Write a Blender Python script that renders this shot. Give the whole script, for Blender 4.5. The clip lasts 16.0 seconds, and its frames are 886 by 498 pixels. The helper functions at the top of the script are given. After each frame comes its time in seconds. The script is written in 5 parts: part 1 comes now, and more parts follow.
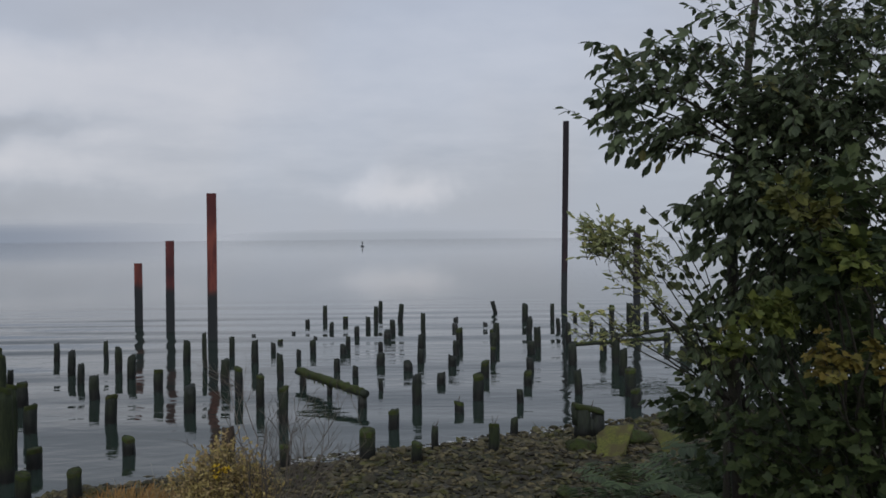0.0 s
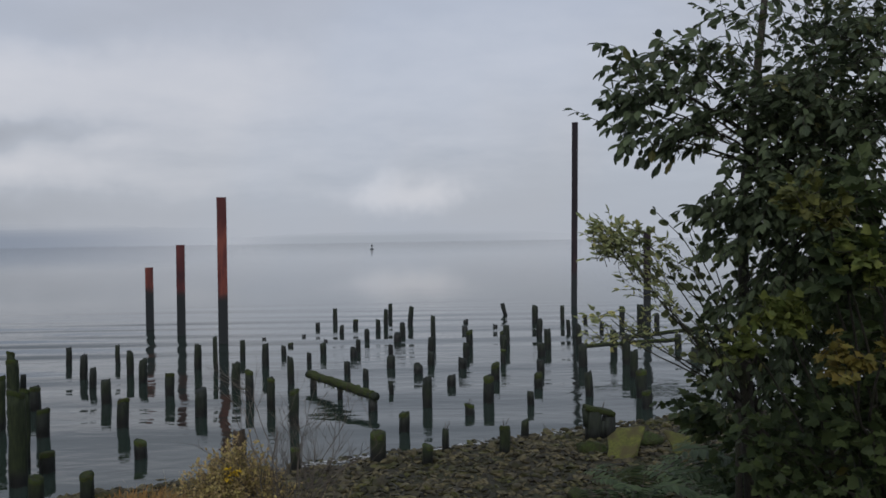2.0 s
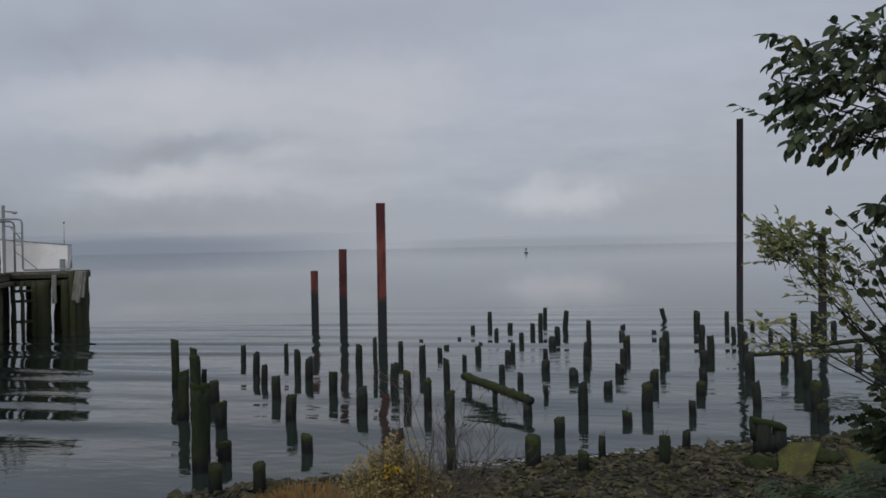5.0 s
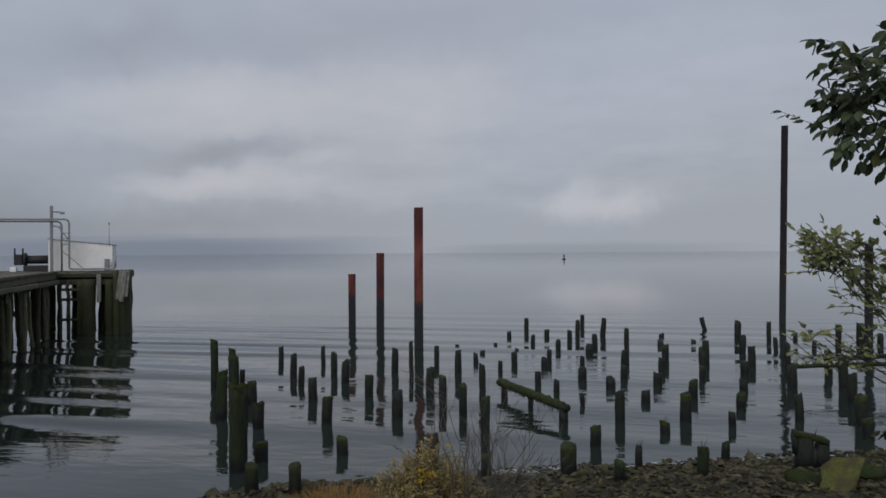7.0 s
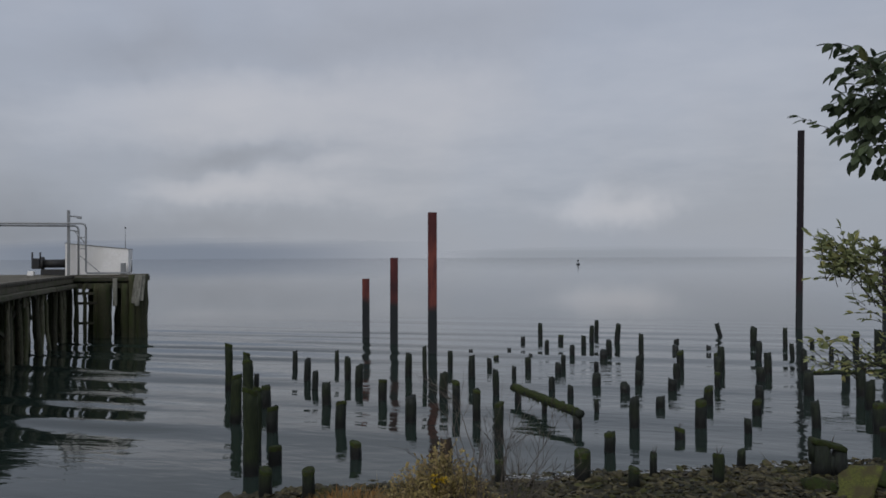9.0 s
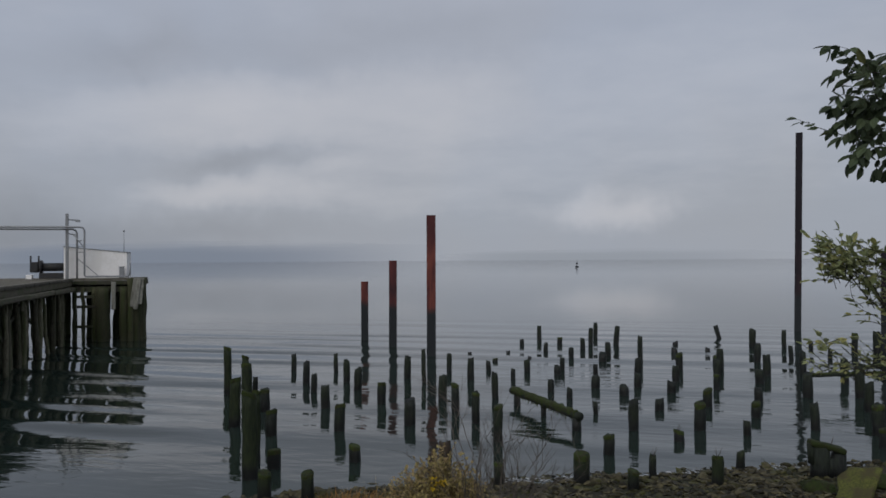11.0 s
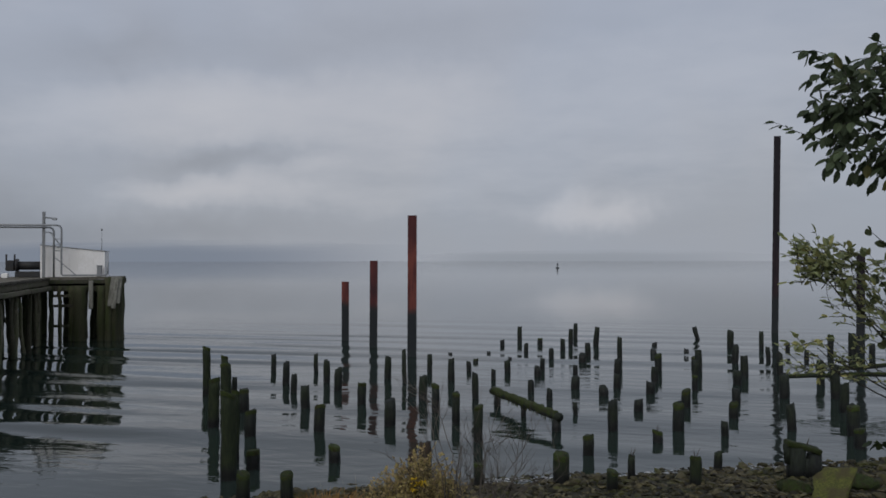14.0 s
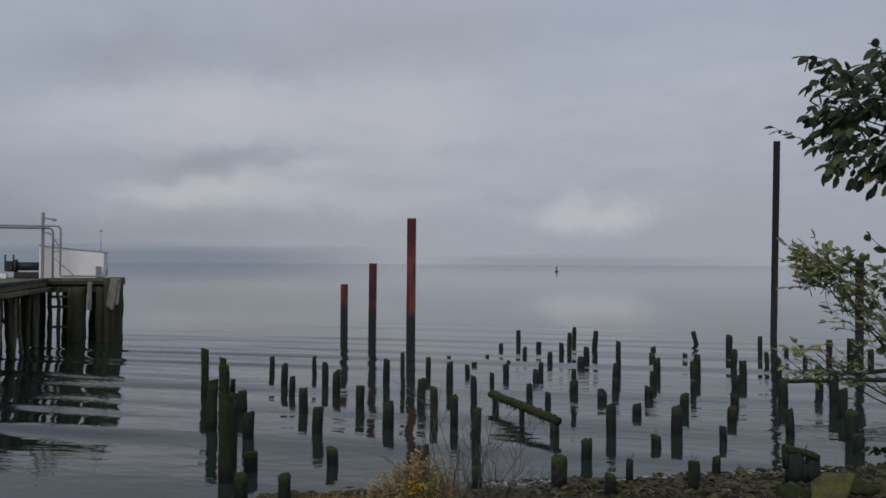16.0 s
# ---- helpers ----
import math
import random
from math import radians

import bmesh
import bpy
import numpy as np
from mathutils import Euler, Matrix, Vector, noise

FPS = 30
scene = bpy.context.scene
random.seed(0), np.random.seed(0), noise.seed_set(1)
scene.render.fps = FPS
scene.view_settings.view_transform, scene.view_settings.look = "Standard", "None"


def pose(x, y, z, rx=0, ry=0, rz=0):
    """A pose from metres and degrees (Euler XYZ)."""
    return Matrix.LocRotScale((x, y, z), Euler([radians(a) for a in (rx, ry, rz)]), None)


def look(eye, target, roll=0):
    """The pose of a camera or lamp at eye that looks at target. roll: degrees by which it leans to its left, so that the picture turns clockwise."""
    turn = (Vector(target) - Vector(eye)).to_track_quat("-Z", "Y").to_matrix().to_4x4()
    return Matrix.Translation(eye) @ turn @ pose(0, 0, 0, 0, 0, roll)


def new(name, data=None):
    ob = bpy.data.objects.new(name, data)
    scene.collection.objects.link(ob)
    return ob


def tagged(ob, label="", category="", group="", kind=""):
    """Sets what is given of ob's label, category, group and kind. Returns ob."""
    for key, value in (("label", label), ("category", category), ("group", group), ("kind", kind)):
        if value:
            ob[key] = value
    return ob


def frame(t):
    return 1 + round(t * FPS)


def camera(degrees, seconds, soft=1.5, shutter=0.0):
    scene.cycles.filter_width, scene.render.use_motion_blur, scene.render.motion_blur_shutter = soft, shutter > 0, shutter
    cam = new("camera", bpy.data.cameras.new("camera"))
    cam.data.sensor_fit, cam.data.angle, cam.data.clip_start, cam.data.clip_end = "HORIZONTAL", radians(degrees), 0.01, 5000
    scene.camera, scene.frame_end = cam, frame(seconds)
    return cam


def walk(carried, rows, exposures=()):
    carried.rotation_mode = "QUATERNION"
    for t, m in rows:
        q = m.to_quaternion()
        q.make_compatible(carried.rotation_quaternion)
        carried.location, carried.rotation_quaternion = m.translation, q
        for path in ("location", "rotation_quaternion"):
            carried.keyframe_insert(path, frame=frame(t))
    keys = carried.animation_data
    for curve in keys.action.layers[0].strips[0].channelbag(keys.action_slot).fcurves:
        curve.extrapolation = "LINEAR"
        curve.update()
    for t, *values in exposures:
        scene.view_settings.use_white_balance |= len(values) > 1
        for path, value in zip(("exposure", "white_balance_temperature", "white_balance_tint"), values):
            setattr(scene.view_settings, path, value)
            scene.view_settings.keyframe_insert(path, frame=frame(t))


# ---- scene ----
EYE = (0.0, 0.0, 4.8)
cam = camera(58.5, 16.0, soft=1.65)
# seconds, yaw, pitch, roll in degrees
PATH = [(0, 0.00, -0.79, 0.53),
        (0.5, -0.14, -0.85, 0.53),
        (1, 0.07, -0.93, 0.61),
        (1.5, -0.22, -0.89, 0.60),
        (2, 0.68, -0.61, 0.90),
        (2.5, 3.27, -0.29, 0.89),
        (3, 5.62, -0.21, 1.08),
        (3.5, 7.86, -0.27, 1.32),
        (4, 9.61, -0.12, 1.10),
        (4.5, 10.82, 0.20, 1.19),
        (5, 11.82, -0.15, 1.15),
        (7.5, 15.02, 0.28, 0.23),
        (8, 15.40, 0.23, 0.23),
        (8.5, 15.23, 0.46, 0.54),
        (9, 15.52, 0.60, 0.24),
        (11.5, 15.39, 0.84, 0.39),
        (12, 15.20, 0.91, 0.29),
        (12.5, 15.15, 1.05, 0.34),
        (13, 14.82, 0.90, 0.02),
        (13.5, 14.58, 1.08, 0.02),
        (14, 14.06, 0.83, 0.06),
        (14.5, 14.43, 1.01, 0.16),
        (15, 13.97, 0.79, 0.11),
        (15.5, 15.67, 1.25, -0.44),
        (16, 14.00, 1.05, -0.27)]
walk(cam, [(t, pose(*EYE, 90 + p, r, yw)) for t, yw, p, r in PATH], exposures=[(0, 0.30), (2, 0.30), (3.5, 0.18), (5, 0.06), (9, 0.0), (16, -0.03)])

# ---- world and light ----
SUN_UP, SUN_ROUND = radians(38), radians(188)


def nodes_of(tree):
    """Short helpers to add nodes and wire them."""
    def n(kind, **props):
        node = tree.nodes.new(kind)
        for key, value in props.items():
            if key in node.inputs:
                node.inputs[key].default_value = value
            else:
                setattr(node, key, value)
        return node

    def link(a, b):
        tree.links.new(a, b)

    def math_node(op, a, b=None, c=None, clamp=False):
        node = tree.nodes.new("ShaderNodeMath")
        node.operation, node.use_clamp = op, clamp
        for i, v in enumerate((a, b, c)):
            if v is None:
                continue
            if isinstance(v, (int, float)):
                node.inputs[i].default_value = v
            else:
                tree.links.new(v, node.inputs[i])
        return node.outputs[0]

    def mix(fac, a, b, mode="MIX"):
        node = tree.nodes.new("ShaderNodeMix")
        node.data_type, node.blend_type = "RGBA", mode
        for sock, v in ((node.inputs[0], fac), (node.inputs[6], a), (node.inputs[7], b)):
            if isinstance(v, (int, float)):
                sock.default_value = v
            elif isinstance(v, tuple):
                sock.default_value = (*v, 1.0)
            else:
                tree.links.new(v, sock)
        return node.outputs[2]

    def ramp(value, low, high, to_low=0.0, to_high=1.0, smooth=True):
        node = tree.nodes.new("ShaderNodeMapRange")
        node.interpolation_type = "SMOOTHSTEP" if smooth else "LINEAR"
        for i, v in enumerate((low, high, to_low, to_high)):
            node.inputs[i + 1].default_value = v
        tree.links.new(value, node.inputs[0])
        return node.outputs[0]

    return n, link, math_node, mix, ramp


# soft banks of cloud: across, up (per unit ahead), half-width, half-height, how much lighter
CLOUDS = [
    (-0.560, 0.143, 0.13, 0.020, -0.18), (-0.600, 0.215, 0.22, 0.050, 0.15), (-0.460, 0.137, 0.07, 0.014, 0.11),
    (-0.590, 0.096, 0.17, 0.026, 0.17), (-0.050, 0.066, 0.050, 0.021, 0.19), (-0.284, 0.185, 0.15, 0.06, 0.09),
    (-0.384, 0.295, 0.30, 0.035, -0.07), (-0.70, 0.038, 0.30, 0.028, -0.15), (-0.98, 0.06, 0.16, 0.07, -0.22), (-0.86, 0.22, 0.12, 0.05, 0.05), (0.06, 0.20, 0.25, 0.12, 0.05),
    (-0.28, 0.085, 0.12, 0.03, 0.05), (-0.74, 0.31, 0.12, 0.035, -0.10), (0.12, 0.05, 0.2, 0.05, -0.03),
]


def make_world():
    world = bpy.data.worlds.new("overcast")
    scene.world = world
    world.use_nodes = True
    tree = world.node_tree
    tree.nodes.clear()
    n, link, m, mix, ramp = nodes_of(tree)
    out = n("ShaderNodeOutputWorld")
    co = n("ShaderNodeTexCoord").outputs["Generated"]
    sep = n("ShaderNodeSeparateXYZ")
    link(co, sep.inputs[0])
    x, y, z = sep.outputs
    # the underside of a cloud layer, seen in perspective
    up = m("ADD", m("ABSOLUTE", z), 0.16)
    layer = n("ShaderNodeCombineXYZ")
    link(m("DIVIDE", x, up), layer.inputs[0])
    link(m("DIVIDE", y, up), layer.inputs[1])
    big = n("ShaderNodeTexNoise", Scale=1.1, Detail=5.0, Roughness=0.5, Distortion=0.4)
    fine = n("ShaderNodeTexNoise", Scale=4.5, Detail=4.0, Roughness=0.55)
    link(layer.outputs[0], big.inputs["Vector"])
    link(layer.outputs[0], fine.inputs["Vector"])
    value = m("MULTIPLY_ADD", m("SUBTRACT", big.outputs[0], 0.5), 0.16, 0.0)
    value = m("MULTIPLY_ADD", m("SUBTRACT", fine.outputs[0], 0.5), 0.085, value)
    value = m("MULTIPLY", value, ramp(z, 0.0, 0.12, 0.1, 1.0))
    # banks of cloud over the water
    ahead = m("MAXIMUM", y, 0.05)
    warp = n("ShaderNodeTexNoise", Scale=7.0, Detail=4.0, Roughness=0.6)
    link(co, warp.inputs["Vector"])
    warp2 = n("ShaderNodeSeparateXYZ")
    link(warp.outputs["Color"], warp2.inputs[0])
    u = m("MULTIPLY_ADD", m("SUBTRACT", warp2.outputs[0], 0.5), 0.24, m("DIVIDE", x, ahead))
    v = m("MULTIPLY_ADD", m("SUBTRACT", warp2.outputs[1], 0.5), 0.10, m("DIVIDE", z, ahead))
    front = ramp(y, 0.1, 0.4)
    for cu, cv, ru, rv, amount in CLOUDS:
        du = m("DIVIDE", m("SUBTRACT", u, cu), ru)
        dv = m("DIVIDE", m("SUBTRACT", v, cv), rv)
        d2 = m("ADD", m("MULTIPLY", du, du), m("MULTIPLY", dv, dv))
        bump = m("EXPONENT", m("MULTIPLY", d2, -1.0))
        value = m("MULTIPLY_ADD", m("MULTIPLY", bump, front), amount, value)
    base = mix(ramp(z, 0.0, 0.35), (0.376, 0.403, 0.458), (0.404, 0.438, 0.520))
    lighter = n("ShaderNodeMix", data_type="RGBA", blend_type="MULTIPLY")
    lighter.inputs[0].default_value = 1.0
    link(base, lighter.inputs[6])
    link(m("ADD", value, 1.0), lighter.inputs[7])
    grade = mix(m("MULTIPLY_ADD", value, 2.8, 0.0, clamp=True), lighter.outputs[2], (0.575, 0.57, 0.60))
    # bluer where the cloud is thin, greyer where it is thick
    thin = n("ShaderNodeTexNoise", Scale=2.6, Detail=3.0, Roughness=0.5)
    link(co, thin.inputs["Vector"])
    tint = mix(ramp(thin.outputs[0], 0.40, 0.60), (0.985, 1.0, 1.012), (1.008, 1.0, 0.985))
    cloud = n("ShaderNodeBackground", Strength=0.90)
    link(mix(1.0, grade, tint, "MULTIPLY"), cloud.inputs[0])
    sky = n("ShaderNodeTexSky", sky_type="NISHITA", sun_disc=False, sun_elevation=SUN_UP, sun_rotation=SUN_ROUND, dust_density=4.0)
    clear = n("ShaderNodeBackground", Strength=0.004)
    link(sky.outputs[0], clear.inputs[0])
    both = n("ShaderNodeAddShader")
    link(cloud.outputs[0], both.inputs[0])
    link(clear.outputs[0], both.inputs[1])
    link(both.outputs[0], out.inputs[0])


make_world()
sun = new("sun", bpy.data.lights.new("sun", "SUN"))
sun.data.energy, sun.data.angle, sun.data.color = 1.3, radians(60), (1.0, 0.97, 0.93)
sun.matrix_world = look((-11, -78, 62), (0, 0, 0))


# ---- materials ----
def material(name, rough=0.7, metal=0.0, spec=0.4):
    mat = bpy.data.materials.new(name)
    mat.use_nodes = True
    tree = mat.node_tree
    bsdf = tree.nodes["Principled BSDF"]
    bsdf.inputs["Roughness"].default_value = rough
    bsdf.inputs["Metallic"].default_value = metal
    bsdf.inputs["Specular IOR Level"].default_value = spec
    return mat, bsdf, nodes_of(tree)


def speckled(name, colours, scale=6.0, rough=0.8, bump=0.02, metal=0.0, spec=0.3, stretch=(1, 1, 1), vary=0.25, island=False, fine=9.0):
    """Surface with two sizes of mottling, a third colour in patches and fine relief."""
    mat, bsdf, (n, link, m, mix, ramp) = material(name, rough, metal, spec)
    co = n("ShaderNodeTexCoord").outputs["Object"]
    maps = n("ShaderNodeMapping", Scale=stretch)
    link(co, maps.inputs[0])
    a = n("ShaderNodeTexNoise", Scale=scale, Detail=6.0, Roughness=0.6)
    b = n("ShaderNodeTexNoise", Scale=scale * fine, Detail=5.0, Roughness=0.65)
    link(maps.outputs[0], a.inputs["Vector"])
    link(maps.outputs[0], b.inputs["Vector"])
    col = mix(ramp(b.outputs[0], 0.35, 0.68), colours[0], colours[1])
    if len(colours) > 2:
        col = mix(ramp(a.outputs[0], 0.46, 0.62), col, colours[2])
    if island:
        rnd = n("ShaderNodeNewGeometry").outputs["Random Per Island"]
    else:
        rnd = n("ShaderNodeObjectInfo").outputs["Random"]
    shade = n("ShaderNodeHueSaturation")
    link(m("MULTIPLY_ADD", rnd, 2 * vary, 1.0 - vary), shade.inputs["Value"])
    link(col, shade.inputs["Color"])
    link(shade.outputs[0], bsdf.inputs["Base Color"])
    link(ramp(b.outputs[0], 0.3, 0.7, max(rough - 0.15, 0.05), min(rough + 0.12, 1.0)), bsdf.inputs["Roughness"])
    if bump:
        relief = n("ShaderNodeBump", Distance=bump)
        link(m("MULTIPLY_ADD", a.outputs[0], 0.5, b.outputs[0]), relief.inputs["Height"])
        link(relief.outputs[0], bsdf.inputs["Normal"])
    return mat


def pile_wood(name="old_pile_wood", green_from=0.50, green_to=0.74, greenness=0.45):
    """Old round timber: upright grain, weathered above the tide line, black and wet below, green in patches."""
    mat, bsdf, (n, link, m, mix, ramp) = material(name, 0.75, 0, 0.3)
    geo = n("ShaderNodeNewGeometry").outputs["Position"]
    maps = n("ShaderNodeMapping", Scale=(9, 9, 1.2))
    link(geo, maps.inputs[0])
    grain = n("ShaderNodeTexNoise", Scale=3.0, Detail=6.0, Roughness=0.65)
    link(maps.outputs[0], grain.inputs["Vector"])
    patch = n("ShaderNodeTexNoise", Scale=2.2, Detail=5.0, Roughness=0.6)
    link(geo, patch.inputs["Vector"])
    sep = n("ShaderNodeSeparateXYZ")
    link(geo, sep.inputs[0])
    rnd = n("ShaderNodeObjectInfo").outputs["Random"]
    wood = mix(ramp(grain.outputs[0], 0.35, 0.65), (0.007, 0.009, 0.009), (0.019, 0.024, 0.021))
    green = mix(ramp(grain.outputs[0], 0.4, 0.7), (0.011, 0.018, 0.007), (0.027, 0.038, 0.013))
    amount = m("MULTIPLY", ramp(m("MULTIPLY_ADD", rnd, 0.25, patch.outputs[0]), green_from, green_to), greenness)
    col = mix(amount, wood, green)
    wet = ramp(m("MULTIPLY_ADD", patch.outputs[0], 0.35, sep.outputs[2]), 0.30, 0.62)
    col = mix(wet, (0.007, 0.008, 0.008), col)
    link(col, bsdf.inputs["Base Color"])
    link(m("MULTIPLY_ADD", wet, 0.35, 0.45), bsdf.inputs["Roughness"])
    relief = n("ShaderNodeBump", Distance=0.03)
    link(grain.outputs[0], relief.inputs["Height"])
    link(relief.outputs[0], bsdf.inputs["Normal"])
    return mat


def rusty_steel(name="rusty_steel", deep=(0.058, 0.016, 0.018), bright=(0.155, 0.044, 0.033), blotch=(0.085, 0.024, 0.022)):
    """Rust-red steel, black with weed up to the high-water mark."""
    mat, bsdf, (n, link, m, mix, ramp) = material(name, 0.8, 0.0, 0.3)
    geo = n("ShaderNodeNewGeometry").outputs["Position"]
    maps = n("ShaderNodeMapping", Scale=(3, 3, 0.35))
    link(geo, maps.inputs[0])
    streak = n("ShaderNodeTexNoise", Scale=1.6, Detail=7.0, Roughness=0.65)
    link(maps.outputs[0], streak.inputs["Vector"])
    blot = n("ShaderNodeTexNoise", Scale=0.9, Detail=6.0, Roughness=0.65)
    link(geo, blot.inputs["Vector"])
    sep = n("ShaderNodeSeparateXYZ")
    link(geo, sep.inputs[0])
    col = mix(ramp(streak.outputs[0], 0.35, 0.65), deep, bright)
    col = mix(ramp(blot.outputs[0], 0.52, 0.66), col, blotch)
    worn = ramp(m("MULTIPLY_ADD", blot.outputs[0], 1.2, sep.outputs[2]), 5.6, 6.9, 0.0, 0.75)
    col = mix(worn, col, deep)
    high = ramp(m("MULTIPLY_ADD", blot.outputs[0], 0.8, sep.outputs[2]), 2.4, 2.95)
    col = mix(high, (0.016, 0.019, 0.022), col)
    link(col, bsdf.inputs["Base Color"])
    relief = n("ShaderNodeBump", Distance=0.015)
    link(streak.outputs[0], relief.inputs["Height"])
    link(relief.outputs[0], bsdf.inputs["Normal"])
    return mat


def water_surface():
    mat, bsdf, (n, link, m, mix, ramp) = material("river_water", 0.02, 0, 0.5)
    bsdf.inputs["IOR"].default_value = 1.333
    bsdf.inputs["Base Color"].default_value = (0.016, 0.025, 0.021, 1)
    geo = n("ShaderNodeNewGeometry").outputs["Position"]
    sep = n("ShaderNodeSeparateXYZ")
    link(geo, sep.inputs[0])
    away = n("ShaderNodeVectorMath", operation="LENGTH")
    link(geo, away.inputs[0])
    # long low ripples rolling towards the shore
    roll_map = n("ShaderNodeMapping", Scale=(0.045, 0.40, 1.0), Rotation=(0, 0, radians(8)))
    link(geo, roll_map.inputs[0])
    rolling = n("ShaderNodeTexNoise", Scale=1.0, Detail=0.0, Roughness=0.4, Distortion=0.15)
    link(roll_map.outputs[0], rolling.inputs["Vector"])
    mid_map = n("ShaderNodeMapping", Scale=(0.7, 1.9, 1.0), Rotation=(0, 0, radians(-6)))
    link(geo, mid_map.inputs[0])
    middle = n("ShaderNodeTexNoise", Scale=1.0, Detail=3.0, Roughness=0.5, Distortion=0.3)
    link(mid_map.outputs[0], middle.inputs["Vector"])
    small = n("ShaderNodeTexNoise", Scale=7.0, Detail=2.0, Roughness=0.5)
    link(geo, small.inputs["Vector"])
    # smooth slicks and ruffled areas
    slick = n("ShaderNodeTexNoise", Scale=0.06, Detail=3.0, Roughness=0.5)
    link(geo, slick.inputs["Vector"])
    dist = away.outputs["Value"]
    ruffled = ramp(slick.outputs[0], 0.40, 0.62, 0.6, 1.0)
    # the swell is stronger beside the wharf, weaker on the sheltered shore and in the smooth reach beyond
    shelter = m("MAXIMUM", ramp(dist, 18.0, 34.0, 0.40, 1.0), ramp(sep.outputs[0], -15.0, -9.0, 1.0, 0.0))
    swell = m("MULTIPLY", shelter, ramp(dist, 38.0, 68.0, 1.0, 0.015))
    swell = m("MULTIPLY", swell, ramp(sep.outputs[0], -20.0, -10.0, 0.55, 0.225))
    height = m("MULTIPLY", m("SUBTRACT", rolling.outputs[0], 0.5), swell)
    chop = m("MULTIPLY", ramp(dist, 18.0, 34.0, 0.55, 1.0), ramp(dist, 42.0, 90.0, 1.0, 0.015))
    height = m("MULTIPLY_ADD", m("MULTIPLY", m("MULTIPLY", middle.outputs[0], ruffled), chop), 0.036, height)
    height = m("MULTIPLY_ADD", m("MULTIPLY", small.outputs[0], chop), 0.0012, height)
    link(ramp(dist, 60.0, 400.0, 0.02, 0.055), bsdf.inputs["Roughness"])
    relief = n("ShaderNodeBump", Distance=1.0, Strength=1.0)
    link(height, relief.inputs["Height"])
    link(relief.outputs[0], bsdf.inputs["Normal"])
    return mat


def leaf_material(name, dark, light, old, turned=0.15):
    """Leaf: green varying from leaf to leaf, some turned yellow or brown, light passing through."""
    mat, bsdf, (n, link, m, mix, ramp) = material(name, 0.6, 0, 0.2)
    rnd = n("ShaderNodeNewGeometry").outputs["Random Per Island"]
    co = n("ShaderNodeTexCoord").outputs["Object"]
    patch = n("ShaderNodeTexNoise", Scale=2.2, Detail=3.0)
    link(co, patch.inputs["Vector"])
    spots = n("ShaderNodeTexNoise", Scale=60.0, Detail=3.0)
    link(co, spots.inputs["Vector"])
    col = mix(rnd, dark, light)
    share = m("ADD", m("MULTIPLY", m("FRACT", m("MULTIPLY", rnd, 37.0)), 0.6), m("MULTIPLY", patch.outputs[0], 0.6))
    col = mix(ramp(share, 0.78 - turned, 0.98 - turned), col, old)
    col = mix(m("MULTIPLY", ramp(spots.outputs[0], 0.55, 0.75), 0.35), col, (0.05, 0.04, 0.015))
    link(col, bsdf.inputs["Base Color"])
    glow = n("ShaderNodeBsdfTranslucent")
    link(col, glow.inputs[0])
    both = n("ShaderNodeMixShader")
    both.inputs[0].default_value = 0.30
    out = mat.node_tree.nodes["Material Output"]
    link(bsdf.outputs[0], both.inputs[1])
    link(glow.outputs[0], both.inputs[2])
    link(both.outputs[0], out.inputs[0])
    return mat


def haze_glow_material(name, colour, strength, opacity):
    """Glowing far shore: haze is its emission colour, thin towards its top and ends."""
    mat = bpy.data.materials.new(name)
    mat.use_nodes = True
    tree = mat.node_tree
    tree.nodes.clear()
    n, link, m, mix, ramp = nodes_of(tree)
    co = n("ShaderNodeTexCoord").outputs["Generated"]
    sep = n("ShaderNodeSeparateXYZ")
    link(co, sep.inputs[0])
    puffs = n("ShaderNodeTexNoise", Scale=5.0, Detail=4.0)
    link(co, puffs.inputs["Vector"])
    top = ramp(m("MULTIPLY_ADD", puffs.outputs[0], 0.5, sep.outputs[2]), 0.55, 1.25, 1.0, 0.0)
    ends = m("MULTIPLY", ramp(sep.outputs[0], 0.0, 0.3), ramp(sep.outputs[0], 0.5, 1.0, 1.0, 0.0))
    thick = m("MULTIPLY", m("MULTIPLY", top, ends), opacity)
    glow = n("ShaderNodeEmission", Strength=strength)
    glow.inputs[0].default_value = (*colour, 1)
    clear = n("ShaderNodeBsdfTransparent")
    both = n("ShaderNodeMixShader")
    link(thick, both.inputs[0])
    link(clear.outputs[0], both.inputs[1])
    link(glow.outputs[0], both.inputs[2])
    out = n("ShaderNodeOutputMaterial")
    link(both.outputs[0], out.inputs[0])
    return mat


WOOD = pile_wood()
MOSSY_WOOD = pile_wood("mossy_pile_wood", 0.25, 0.55, 0.9)
MOSS = speckled("moss", [(0.018, 0.030, 0.006), (0.058, 0.084, 0.015), (0.032, 0.032, 0.012)], 9, 0.95, 0.05, vary=0.3)
# outer wharf legs: weathered wood, painted paler for the light on that side
LIT_FRONT_PILE = speckled("lit_weathered_pile", [(0.048, 0.048, 0.030), (0.185, 0.172, 0.120), (0.072, 0.082, 0.038)], 1.6, 0.85, 0.02, stretch=(3, 3, 0.35), vary=0.45)
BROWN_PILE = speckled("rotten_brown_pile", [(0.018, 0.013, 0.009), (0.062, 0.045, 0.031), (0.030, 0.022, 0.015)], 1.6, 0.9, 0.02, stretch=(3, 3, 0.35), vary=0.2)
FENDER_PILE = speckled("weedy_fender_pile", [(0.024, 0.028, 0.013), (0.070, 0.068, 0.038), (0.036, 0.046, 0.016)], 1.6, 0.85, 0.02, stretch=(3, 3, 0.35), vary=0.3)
RUST = rusty_steel()
